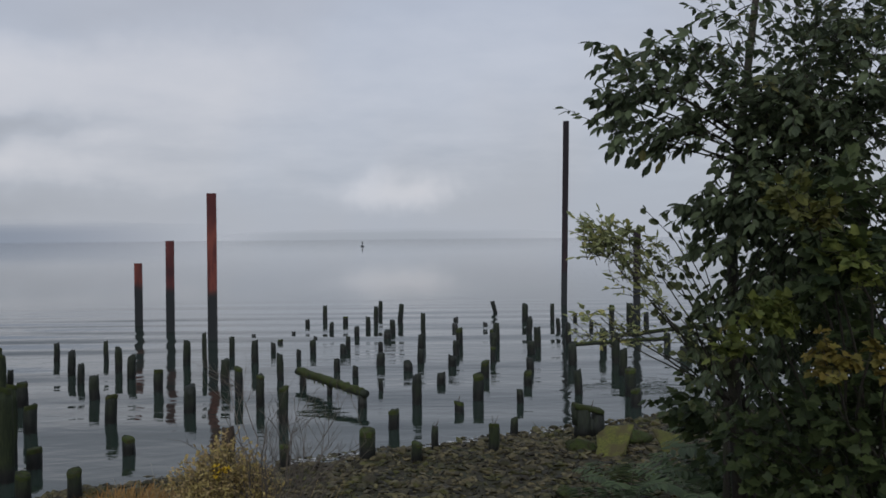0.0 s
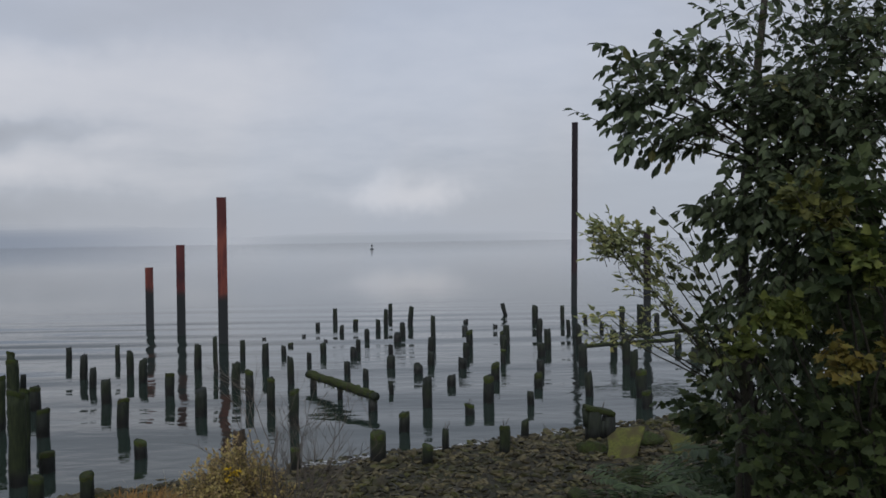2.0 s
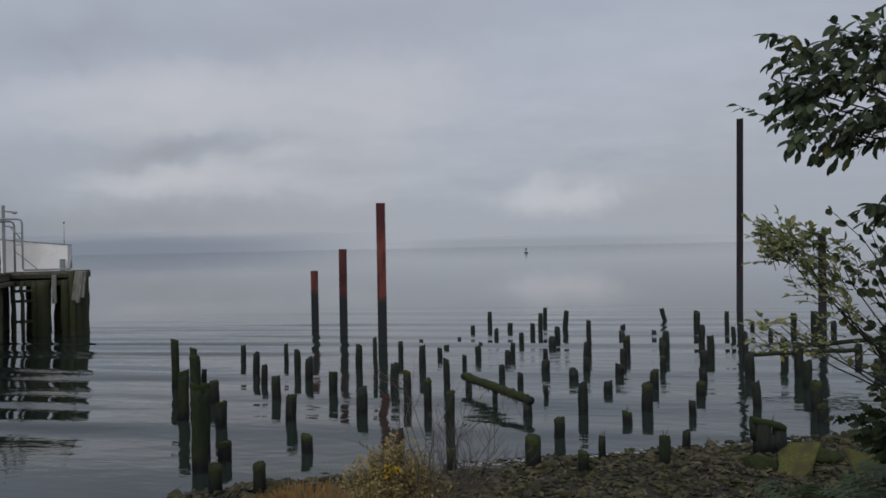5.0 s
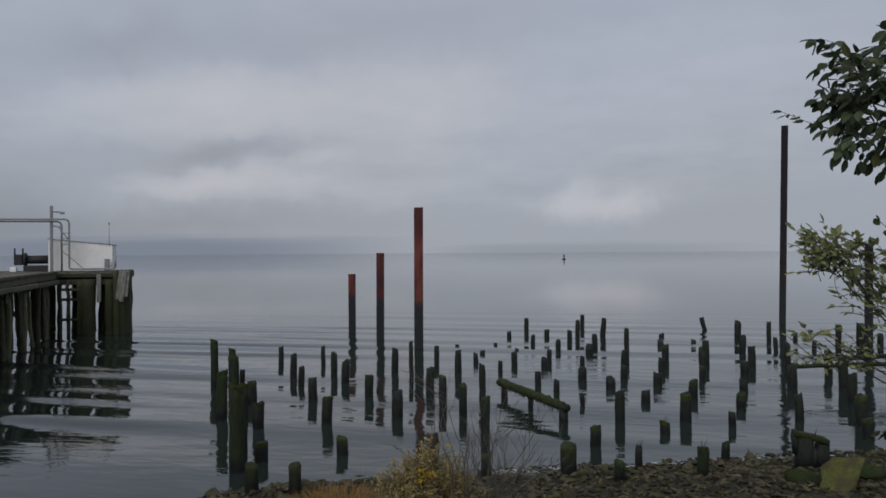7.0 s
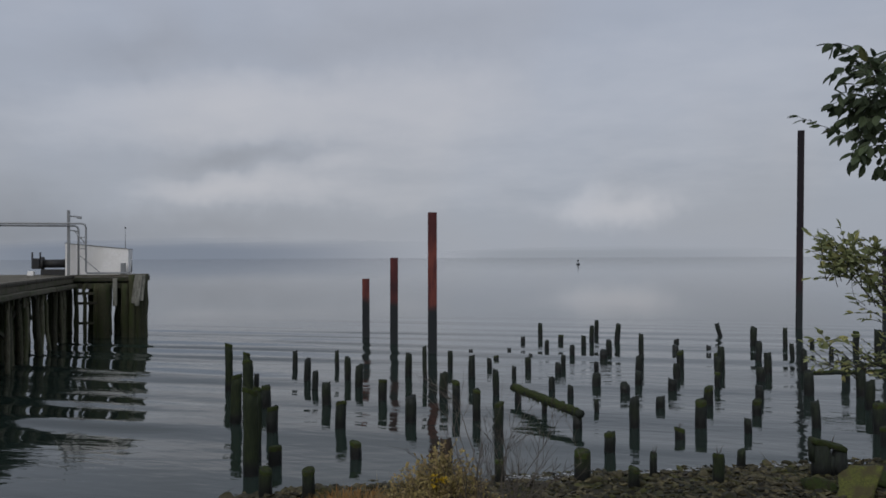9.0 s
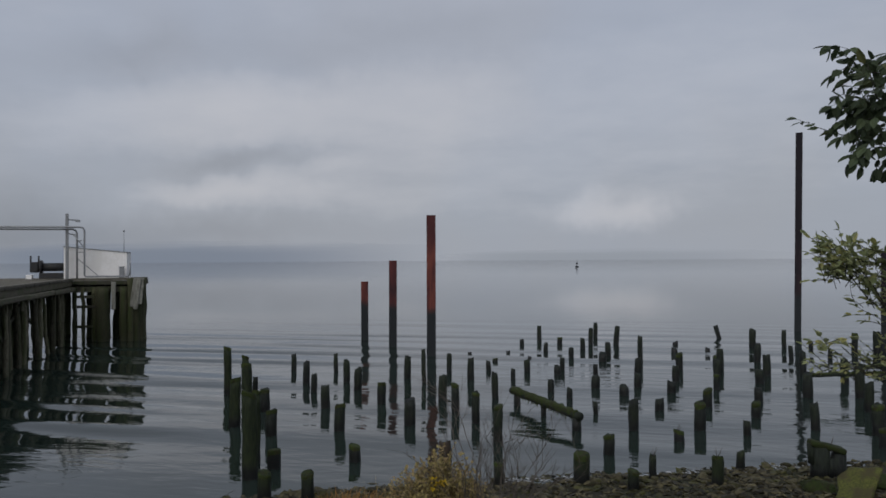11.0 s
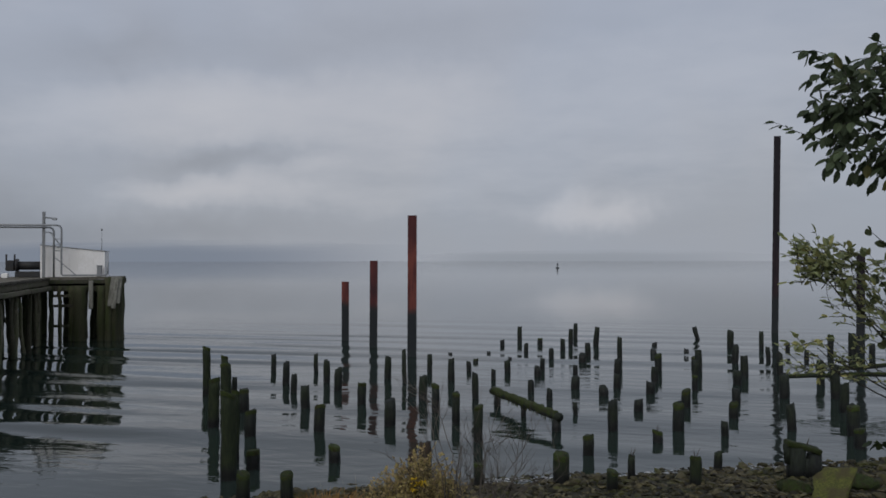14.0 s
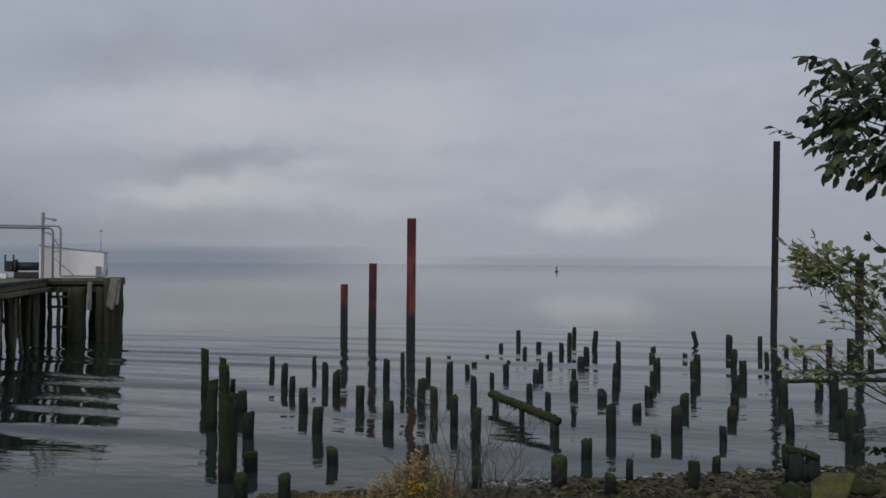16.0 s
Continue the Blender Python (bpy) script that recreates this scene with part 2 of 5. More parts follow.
DULL_RUST = rusty_steel("dull_rusty_steel", (0.048, 0.014, 0.017), (0.100, 0.028, 0.028), (0.036, 0.014, 0.018))
DARK_RUST = rusty_steel("dark_rusty_steel", (0.010, 0.008, 0.012), (0.024, 0.014, 0.018), (0.014, 0.010, 0.014))
WATER = water_surface()
SHINGLE = speckled("shingle_ground", [(0.012, 0.011, 0.006), (0.034, 0.031, 0.017), (0.020, 0.023, 0.007)], 0.8, 0.9, 0.05, fine=14, vary=0)
STONE = speckled("beach_stone", [(0.022, 0.019, 0.009), (0.085, 0.074, 0.040), (0.036, 0.037, 0.009)], 3.0, 0.75, 0.01, vary=0.6)
PEBBLE = speckled("beach_pebble", [(0.018, 0.015, 0.007), (0.080, 0.069, 0.036), (0.030, 0.031, 0.007)], 1.3, 0.75, 0.008, vary=0.85, island=True)
DECK = speckled("weathered_planks", [(0.085, 0.078, 0.062), (0.155, 0.145, 0.118), (0.06, 0.055, 0.042)], 2.5, 0.85, 0.01, vary=0.2)
TIMBER = speckled("dark_timber", [(0.026, 0.026, 0.019), (0.080, 0.076, 0.054), (0.040, 0.048, 0.022)], 2.0, 0.85, 0.015, vary=0.3, stretch=(1, 1, 0.3))
BROWN_TIMBER = speckled("weathered_brown_timber", [(0.050, 0.046, 0.032), (0.150, 0.138, 0.098), (0.07, 0.076, 0.040)], 1.5, 0.85, 0.02, vary=0.2)
PALE_TIMBER = speckled("bleached_timber", [(0.16, 0.16, 0.14), (0.34, 0.34, 0.30), (0.12, 0.12, 0.10)], 2.5, 0.85, 0.015, stretch=(2, 2, 0.4))
WHITE = speckled("white_painted_board", [(0.78, 0.77, 0.76), (0.84, 0.83, 0.82), (0.74, 0.73, 0.71)], 1.0, 0.6, 0.003, vary=0.03)
GREY_METAL = speckled("galvanised_pipe", [(0.20, 0.21, 0.22), (0.30, 0.31, 0.32)], 3.0, 0.5, 0.002, metal=0.5, vary=0.1)
DARK_METAL = speckled("dark_machine_paint", [(0.012, 0.013, 0.015), (0.035, 0.037, 0.040), (0.024, 0.022, 0.020)], 4.0, 0.6, 0.004, vary=0.3)
# dark buoy with the grey-blue of distant haze mixed into its colour
HAZED_BUOY_PAINT = speckled("hazed_buoy_paint", [(0.02, 0.026, 0.03), (0.04, 0.046, 0.05)], 2.0, 0.6, 0.0, vary=0.1)
BARK = speckled("grey_bark", [(0.022, 0.019, 0.016), (0.062, 0.056, 0.047), (0.035, 0.038, 0.022)], 12, 0.9, 0.01, stretch=(1, 1, 0.5), vary=0.15)
TWIG = speckled("bare_twig", [(0.042, 0.036, 0.031), (0.095, 0.084, 0.072)], 20, 0.85, 0.0, vary=0.2)
LEAF = leaf_material("broad_leaf", (0.036, 0.050, 0.030), (0.088, 0.118, 0.062), (0.14, 0.13, 0.04), -0.05)
PALE_LEAF = leaf_material("pale_leaf", (0.15, 0.18, 0.080), (0.36, 0.39, 0.19), (0.42, 0.40, 0.15), 0.06)
ROUND_LEAF = leaf_material("round_leaf", (0.060, 0.078, 0.040), (0.150, 0.175, 0.080), (0.17, 0.16, 0.05), -0.02)
FRESH_LEAF = leaf_material("fresh_lobed_leaf", (0.050, 0.070, 0.018), (0.120, 0.140, 0.034), (0.15, 0.13, 0.028), -0.12)
MAPLE = leaf_material("lobed_leaf", (0.018, 0.031, 0.014), (0.058, 0.080, 0.028), (0.125, 0.105, 0.024), -0.12)
OLIVE_LEAF = leaf_material("olive_leaf", (0.050, 0.058, 0.017), (0.105, 0.112, 0.030), (0.12, 0.095, 0.024), -0.02)
GOLD_LEAF = leaf_material("turning_leaf", (0.072, 0.066, 0.018), (0.130, 0.115, 0.028), (0.118, 0.092, 0.022), 0.2)
GRASS = leaf_material("dry_grass", (0.16, 0.125, 0.07), (0.34, 0.27, 0.15), (0.19, 0.14, 0.06), 0.2)
WEED = leaf_material("yellow_weed", (0.19, 0.155, 0.058), (0.42, 0.345, 0.135), (0.32, 0.24, 0.12), 0.25)
FLOWER = leaf_material("yellow_flower", (0.45, 0.30, 0.01), (0.60, 0.42, 0.02), (0.35, 0.24, 0.02), 0.05)
FERN = leaf_material("fern_green", (0.030, 0.050, 0.027), (0.095, 0.132, 0.064), (0.14, 0.15, 0.04), -0.08)
BROWN_BRUSH = leaf_material("orange_brush", (0.15, 0.075, 0.022), (0.30, 0.165, 0.055), (0.20, 0.13, 0.045), 0.2)


# ---- mesh helpers ----
def mesh_object(name, verts, faces, mat, parent=None, label="", smooth=False):
    me = bpy.data.meshes.new(name)
    me.from_pydata([tuple(map(float, v)) for v in verts], [], faces)
    me.materials.append(mat)
    if smooth:
        me.polygons.foreach_set("use_smooth", [True] * len(me.polygons))
    me.update()
    ob = new(name, me)
    if parent:
        ob.parent = parent
    return tagged(ob, label)


def part(name, bm, mat, parent=None, label="", smooth=False):
    me = bpy.data.meshes.new(name)
    bm.normal_update()
    bm.to_mesh(me)
    bm.free()
    me.materials.append(mat)
    if smooth:
        me.polygons.foreach_set("use_smooth", [True] * len(me.polygons))
    ob = new(name, me)
    if parent:
        ob.parent = parent
    return tagged(ob, label)


def box_bm(size, at=(0, 0, 0), turn=None, bevel=0.01, bm=None):
    bm = bm or bmesh.new()
    m = Matrix.Translation(at) @ (turn or Matrix()) @ Matrix.Diagonal((*size, 1))
    got = bmesh.ops.create_cube(bm, size=1, matrix=m)
    if bevel:
        edges = list({e for v in got["verts"] for e in v.link_edges})
        bmesh.ops.bevel(bm, geom=edges, offset=bevel, segments=1, affect="EDGES")
    return bm


def tube(points, radii, sides=8, cap=True):
    """Verts and faces of a round bar along points."""
    verts, faces = [], []
    pts = [Vector(p) for p in points]
    for i, p in enumerate(pts):
        ahead = (pts[min(i + 1, len(pts) - 1)] - pts[max(i - 1, 0)]).normalized()
        side = ahead.orthogonal().normalized() if abs(ahead.z) > 0.9 else ahead.cross(Vector((0, 0, 1))).normalized()
        other = ahead.cross(side)
        r = radii[i] if isinstance(radii, (list, tuple)) else radii
        for k in range(sides):
            a = 2 * math.pi * k / sides
            verts.append(p + r * (math.cos(a) * side + math.sin(a) * other))
    for i in range(len(pts) - 1):
        for k in range(sides):
            a, b = i * sides + k, i * sides + (k + 1) % sides
            faces.append((a, b, b + sides, a + sides))
    if cap:
        faces.append(tuple(range(sides))[::-1])
        faces.append(tuple(range((len(pts) - 1) * sides, len(pts) * sides)))
    return verts, faces


def bar(name, points, radii, mat, parent=None, label="", sides=8):
    v, f = tube(points, radii, sides)
    return mesh_object(name, v, f, mat, parent, label, smooth=True)


# ---- ground and water ----
def shore_y(x):
    y = 18.2 + 0.44 * x
    if x < -6:
        y -= 0.10 * (x + 6) ** 2
    if x > 8:
        y -= 0.30 * (x - 8)
    return y


def ground_z(x, y):
    d = (max(shore_y(max(x, -40)), -120) - y) / 1.1
    if d < 0:
        z = max(-2.5, 0.10 * d)
    elif d < 6:
        z = 0.085 * d
    else:
        s = min((d - 6) / 8, 1)
        z = 0.51 + 2.65 * s * s * (3 - 2 * s)
    # unseen rise of land behind the camera, added to limit light from there
    if d > 40:
        z += min((d - 40) * 0.10, 8)
    if -30 < d < 30:
        z += 0.05 * noise.noise((x * 0.8, y * 0.8, 0)) + 0.03 * noise.noise((x * 3, y * 3, 5))
    return z


def make_ground():
    near = [-9 + 0.3 * i for i in range(74)]
    xs = [-4800, -1500, -500, -200, -100, -60, -40, -30, -24, -19, -15, -12, -10.4] + near + [13.6, 15, 18, 22, 28, 36, 50, 80, 160, 500, 1500, 4800]
    ys = [-4800, -1500, -500, -200, -120, -80, -60, -45, -34, -25, -18, -12, -8, -5, -2, 0, 1.5, 3] + [4 + 0.3 * i for i in range(64)] + [24, 28, 40, 100, 400, 1500, 4800]
    verts = [(x, y, ground_z(x, y)) for y in ys for x in xs]
    w = len(xs)
    faces = [(j * w + i, j * w + i + 1, (j + 1) * w + i + 1, (j + 1) * w + i) for j in range(len(ys) - 1) for i in range(w - 1)]
    ob = mesh_object("ground", verts, faces, SHINGLE, smooth=True)
    return tagged(ob, "dark shingle beach and earth bank sloping into the water", "ground", kind="structure")


GROUND = make_ground()
water = mesh_object("water", [(-4900, -4900, 0), (4900, -4900, 0), (4900, 4900, 0), (-4900, 4900, 0)], [(0, 1, 2, 3)], WATER)
tagged(water, "calm grey river water with low ripples", "water", kind="structure")


def far_shore(name, x0, x1, y, height, mat, seed):
    """A low wooded ridge far over the water, with a front and a back slope."""
    verts, faces = [], []
    steps = 60
    for i in range(steps + 1):
        s = i / steps
        x = x0 + (x1 - x0) * s
        h = height * (0.45 + 0.55 * math.sin(math.pi * s) ** 0.6) * (1 + 0.35 * noise.noise((x * 0.0025, seed, 0)) + 0.10 * noise.noise((x * 0.012, seed, 3)))
        verts += [(x, y, -1), (x, y + 90, h), (x, y + 260, -1)]
    for i in range(steps):
        a = 3 * i
        faces += [(a, a + 3, a + 4, a + 1), (a + 1, a + 4, a + 5, a + 2)]
    return tagged(mesh_object(name, verts, faces, mat), "low wooded far shore glowing in a painted haze colour", "far shore", kind="structure")


# both ridges emit a grey-blue haze tone; no mist stands before them
HAZE_GLOW_NEAR = haze_glow_material("haze_glow_shore_dark", (0.196, 0.226, 0.280), 1.0, 0.95)
HAZE_GLOW_FAR = haze_glow_material("haze_glow_shore_pale", (0.28, 0.305, 0.345), 1.0, 0.7)
far_shore("backdrop_shore_west", -4200, -900, 3600, 118, HAZE_GLOW_NEAR, 1.0)
far_shore("backdrop_shore_middle", -1300, 800, 4200, 62, HAZE_GLOW_FAR, 4.0)


# ---- timber piles ----
def describe(top, r):
    tall = "very short" if top < 0.2 else "short" if top < 0.5 else "tall" if top > 0.85 else "mid-height"
    stout = "thin" if r < 0.12 else "stout" if r > 0.155 else "round"
    return "%s %s dark weathered timber pile standing in the water" % (tall, stout)


def pile(x, y, top, r, lean=(0.0, 0.0), seed=0, moss=0.5, label="", foot=None, mat=None):
    rng = random.Random(seed)
    foot = -1.2 if foot is None else foot
    sides, rings = 14, 9
    verts, faces = [], []
    off = rng.random() * 50
    slant = (rng.uniform(-0.35, 0.35) * r, rng.uniform(-0.35, 0.35) * r)
    for i in range(rings + 1):
        s = i / rings
        z = foot + (top - foot) * s
        kink = (0.02 * noise.noise((off, z * 1.6, 2)), 0.02 * noise.noise((off, z * 1.6, 7)))
        for k in range(sides):
            a = 2 * math.pi * k / sides
            rr = r * (1.04 - 0.07 * s) * (1 + 0.13 * noise.noise((math.cos(a) * 1.3 + off, math.sin(a) * 1.3, z * 1.4)) + 0.05 * noise.noise((math.cos(a) * 4 + off, math.sin(a) * 4, z * 3)))
            if i == rings:
                rr *= 0.90
            zz = z + (slant[0] * math.cos(a) + slant[1] * math.sin(a) + 0.07 * noise.noise((math.cos(a) * 1.5 + off, math.sin(a) * 1.5, 0)) if i >= rings - 1 else 0)
            verts.append((x + kink[0] + lean[0] * z + rr * math.cos(a), y + kink[1] + lean[1] * z + rr * math.sin(a), zz))
    for i in range(rings):
        for k in range(sides):
            a, b = i * sides + k, i * sides + (k + 1) % sides
            faces.append((a, b, b + sides, a + sides))
    hx, hy = x + kink[0] + lean[0] * top, y + kink[1] + lean[1] * top
    verts.append((hx, hy, top - 0.10 * r))
    last = rings * sides
    faces += [(last + k, last + (k + 1) % sides, len(verts) - 1) for k in range(sides)]
    ob = mesh_object("pier_post", verts, faces, mat or WOOD, smooth=True)
    tagged(ob, label or describe(top, r), "pile", "old pier piles")
    if rng.random() < moss:
        cap_v, cap_f = [], []
        for j, (rr, dz) in enumerate(((0.985, -0.55), (0.995, -0.10), (0.86, 0.03), (0.45, 0.02))):
            for k in range(12):
                a = 2 * math.pi * k / 12
                wob = 1 + 0.10 * noise.noise((a * 2, off, j))
                drop = dz * r + slant[0] * math.cos(a) * rr + slant[1] * math.sin(a) * rr - (0.5 * r * abs(noise.noise((a * 1.7, off + 3, 0))) if j == 0 else 0)
                cap_v.append((hx + r * rr * wob * math.cos(a), hy + r * rr * wob * math.sin(a), top + drop))
        for j in range(3):
            for k in range(12):
                a, b = j * 12 + k, j * 12 + (k + 1) % 12
                cap_f.append((a, b, b + 12, a + 12))
        cap_f.append(tuple(range(36, 48)))
        mesh_object("moss_cap", cap_v, cap_f, MOSS, ob, "green moss on the rotten top", smooth=True)
    return ob


# rows of the old pier, from the shore outwards: x, y, top, radius
ROW_1 = [(-10.4, 19.8, 0.70, 0.16), (-4.2, 20.6, 0.95, 0.13), (-8.8, 20.8, 0.72, 0.16), (-2.0, 24.9, 0.39, 0.08),
         (0.4, 21.7, 0.29, 0.14), (-7.1, 22.0, 0.74, 0.17), (5.4, 22.2, 0.49, 0.15), (-5.3, 22.7, 0.90, 0.12), (-0.8, 22.8, 0.84, 0.14),
         (2.2, 22.9, 0.38, 0.10), (-12.3, 23.0, 0.69, 0.15), (1.0, 23.3, 0.75, 0.16), (5.6, 23.7, 0.81, 0.17), (-10.6, 23.9, 0.72, 0.15)]
ROW_2 = [(4.1, 24.1, 0.73, 0.13), (-6.3, 24.2, 0.88, 0.13), (-9.1, 25.1, 0.69, 0.15), (2.7, 25.5, 0.46, 0.14), (-14.3, 26.0, 0.58, 0.10),
         (-0.1, 26.0, 0.38, 0.15), (-7.3, 26.3, 0.82, 0.15), (-12.3, 26.7, 0.65, 0.12), (-5.6, 27.0, 0.88, 0.12), (1.4, 27.0, 0.56, 0.15),
         (6.2, 27.3, 0.91, 0.14), (-10.9, 27.5, 0.81, 0.14), (-3.1, 27.5, 0.36, 0.11), (-13.4, 28.4, 0.86, 0.13), (3.1, 28.5, 0.45, 0.15),
         (-1.3, 28.6, 0.32, 0.17), (-3.9, 28.7, 0.44, 0.12)]
ROW_3 = [(-12.0, 29.1, 0.88, 0.13), (0.3, 29.5, 0.41, 0.16), (4.8, 29.6, 0.80, 0.17), (-9.0, 29.7, 1.30, 0.09), (-2.4, 29.9, 0.45, 0.16),
         (6.5, 29.9, 1.10, 0.16), (-0.9, 30.5, 0.52, 0.14), (1.9, 30.6, 0.55, 0.11), (-10.0, 30.7, 0.90, 0.14), (-7.4, 30.9, 0.84, 0.14),
         (9.6, 31.3, 0.37, 0.27), (-5.8, 31.5, 0.40, 0.10), (-15.6, 31.8, 0.69, 0.12), (-13.7, 32.0, 0.75, 0.10), (0.5, 32.2, 0.61, 0.14),
         (3.6, 32.5, 0.52, 0.17), (-8.8, 32.8, 0.77, 0.11), (-4.2, 33.0, 0.36, 0.14), (6.7, 33.2, 0.94, 0.15), (2.1, 33.4, 0.76, 0.14)]
ROW_4 = [(-2.7, 33.7, 0.39, 0.11), (-7.3, 33.8, 0.38, 0.11), (-5.6, 33.8, 0.49, 0.13), (9.7, 34.3, 0.61, 0.15), (-1.0, 34.5, 0.61, 0.15),
         (-4.2, 34.6, 0.53, 0.11), (4.1, 34.7, 0.83, 0.16), (5.6, 35.5, 0.93, 0.14), (0.7, 35.6, 0.70, 0.15), (2.4, 36.2, 0.88, 0.15),
         (-2.7, 37.8, 0.40, 0.19), (-1.0, 38.7, 1.11, 0.12), (4.2, 38.9, 0.85, 0.15), (-4.3, 39.0, 0.47, 0.13), (-2.6, 40.1, 0.65, 0.15),
         (5.9, 40.7, 0.62, 0.11), (7.7, 41.3, 0.41, 0.11), (-5.9, 41.5, 0.41, 0.12), (-4.1, 42.8, 0.56, 0.14), (9.3, 43.8, 1.00, 0.15)]
ROW_5 = [(-7.6, 44.1, 0.31, 0.13), (11.3, 44.1, 0.53, 0.15), (10.4, 44.1, 1.08, 0.19), (-5.6, 45.0, 0.36, 0.15), (-3.9, 45.4, 0.89, 0.13),
         (0.7, 46.1, 0.16, 0.16), (7.6, 45.7, 0.35, 0.12), (4.7, 45.8, 0.92, 0.18), (6.3, 45.8, 0.93, 0.12), (-7.1, 47.3, 0.82, 0.14), (-4.0, 49.9, 0.86, 0.13),
         (-9.46, 39.3, 0.09, 0.11), (-9.65, 36.1, 0.09, 0.10), (-7.61, 36.7, 0.12, 0.13), (-7.69, 40.45, 0.07, 0.10), (-6.16, 37.9, 0.12, 0.10), (0.6, 42.2, 0.20, 0.16), (2.26, 43.1, 0.15, 0.13), (2.35, 38.3, 0.32, 0.14), (-1.15, 44.2, 0.13, 0.12)]
for number, (px, py, ptop, pr) in enumerate(ROW_1 + ROW_2 + ROW_3 + ROW_4 + ROW_5):
    swing = random.Random(number + 900)
    pile(px, py, ptop, pr, (swing.uniform(-0.03, 0.03), swing.uniform(-0.03, 0.03)), number, moss=0.5 if py < 26 else 0.15)
pile(-2.5, 45.3, 1.01, 0.15, (0.08, 0.0), 300, 0.2, "leaning dark timber pile stump in the water")
pile(3.30, 50.4, 0.74, 0.14, (-0.26, 0.0), 301, 0.2, "strongly leaning dark timber pile stump in the water")
# tall cluster beside the pier
for px, py, ptop, pr, lean, number in ((-15.1, 25.5, 1.69, 0.14, -0.02, 310), (-14.3, 25.3, 1.42, 0.13, 0.0, 311), (-13.95, 24.8, 1.22, 0.18, -0.03, 312), (-12.0, 20.6, 1.39, 0.16, 0.03, 313), (-8.78, 15.75, 1.90, 0.17, -0.02, 314), (-9.35, 17.0, 1.72, 0.11, 0.02, 315)):
    pile(px, py, ptop, pr, (lean, 0), number, 1.0, "tall rotten timber pile overgrown with green moss", mat=MOSSY_WOOD)
# stumps at the water's edge
for px, py, ptop, pr, number in ((-8.7, 16.7, 0.43, 0.16, 320), (-7.1, 17.7, 0.39, 0.14, 321), (-1.3, 19.9, 0.47, 0.14, 322)):
    pile(px, py, ptop, pr, (0, 0), number, 0.6, "short dark timber pile stump at the water's edge")


pile(-4.76, 17.3, 0.68, 0.155, (0, 0), 323, 0.0, "rotten brown timber pile stump in shallow water", mat=BROWN_PILE)


def shore_pile(x, y, tall, r, seed, moss=0.8):
    z = ground_z(x, y)
    return pile(x, y, z + tall, r, (0, 0), seed, moss, "mossy timber pile stump among the beach stones", foot=z - 0.4, mat=MOSSY_WOOD)


def mossy_beam():
    """A fallen log cap on three stumps."""
    base = tagged(new("mossy_log_beam"), "moss-covered log beam resting on three pile stumps", "beam")
    a, b = Vector((-4.85, 26.15, 0.44)), Vector((-2.22, 22.25, 0.42))
    pts = [a.lerp(b, i / 32) + Vector((0, 0, 0.03 * noise.noise((i * 0.26, 3, 1)))) for i in range(33)]
    v, f = tube(pts, [0.118 * (1 + 0.12 * noise.noise((i * 0.4, 9, 2))) for i in range(33)], 12)
    log = mesh_object("log", v, f, WOOD, base, smooth=True)
    v, f = tube([p + Vector((0.0, -0.01, 0.03)) for p in pts[1:-1]], [0.122 * (1.0 + 0.22 * noise.noise((i * 0.55, 5, 2))) for i in range(31)], 16)
    v = [q + Vector((0.04 * noise.noise(q * 7), 0.04 * noise.noise(q * 7 + Vector((9, 0, 0))), 0.06 * noise.noise(q * 8))) for q in v]
    mesh_object("moss_blanket", v, f, MOSS, log, "thick green moss", smooth=True)
    strands, faces = [], []
    rng = random.Random(5)
    for i in range(110):
        p = a.lerp(b, rng.uniform(0.05, 0.98)) + Vector((rng.uniform(-0.08, 0.08), -0.12, -0.08))
        ln, k = rng.uniform(0.04, 0.17), len(strands)
        strands += [p, p + Vector((0.025, 0.01, 0)), p + Vector((0.012, 0, -ln))]
        faces.append((k, k + 1, k + 2))
    mesh_object("hanging_moss", strands, faces, MOSS, log)
    for q, top, r in ((Vector((-4.63, 25.85, 0)), 0.36, 0.11), (Vector((-3.52, 24.2, 0)), 0.36, 0.08), (Vector((-2.33, 22.4, 0)), 0.36, 0.13)):
        v, f = tube([q + Vector((0, 0, -1.0)), q + Vector((0, 0, 0.1)), q + Vector((0, 0, top))], [r, r * 1.03, r * 0.95], 12)
        mesh_object("support_post", v, f, WOOD, base, smooth=True)


mossy_beam()


def capped_stump():
    """Two stumps under a slanting broken cap, at the edge of the beach."""
    z = ground_z(3.35, 18.6)
    base = tagged(new("capped_stump"), "pair of dark stumps under a slanting mossy broken cap", "stump")
    base.matrix_world = pose(3.35, 18.6, z, 0, 0, 8)
    for x, r, h in ((-0.10, 0.20, 0.66), (0.27, 0.16, 0.52), (0.08, 0.13, 0.42)):
        v, f = tube([(x, 0, -0.3), (x, 0, 0.2), (x, 0, h)], [r * 1.1, r, r * 0.95], 12)
        mesh_object("stump_post", v, f, WOOD, base, smooth=True)
    bm = box_bm((0.74, 0.34, 0.12), (0.03, 0, 0.66), pose(0, 0, 0, 0, 15, 0), 0.03)
    bmesh.ops.subdivide_edges(bm, edges=bm.edges[:], cuts=2, use_grid_fill=True)
    for q in bm.verts:
        q.co += Vector((0, 0, 0.03 * noise.noise(q.co * 5)))
    part("cap", bm, MOSS, base, "mossy rotten cap", smooth=True)
    v, f = tube([(-0.27, -0.02, 0.30), (-0.29, -0.02, 0.72)], [0.09, 0.10], 8)
    mesh_object("broken_edge", v, f, WOOD, base, smooth=True)
    bar("splinter", [(0.12, 0, 0.70), (0.17, 0, 0.86)], [0.015, 0.004], TWIG, base, sides=5)


capped_stump()


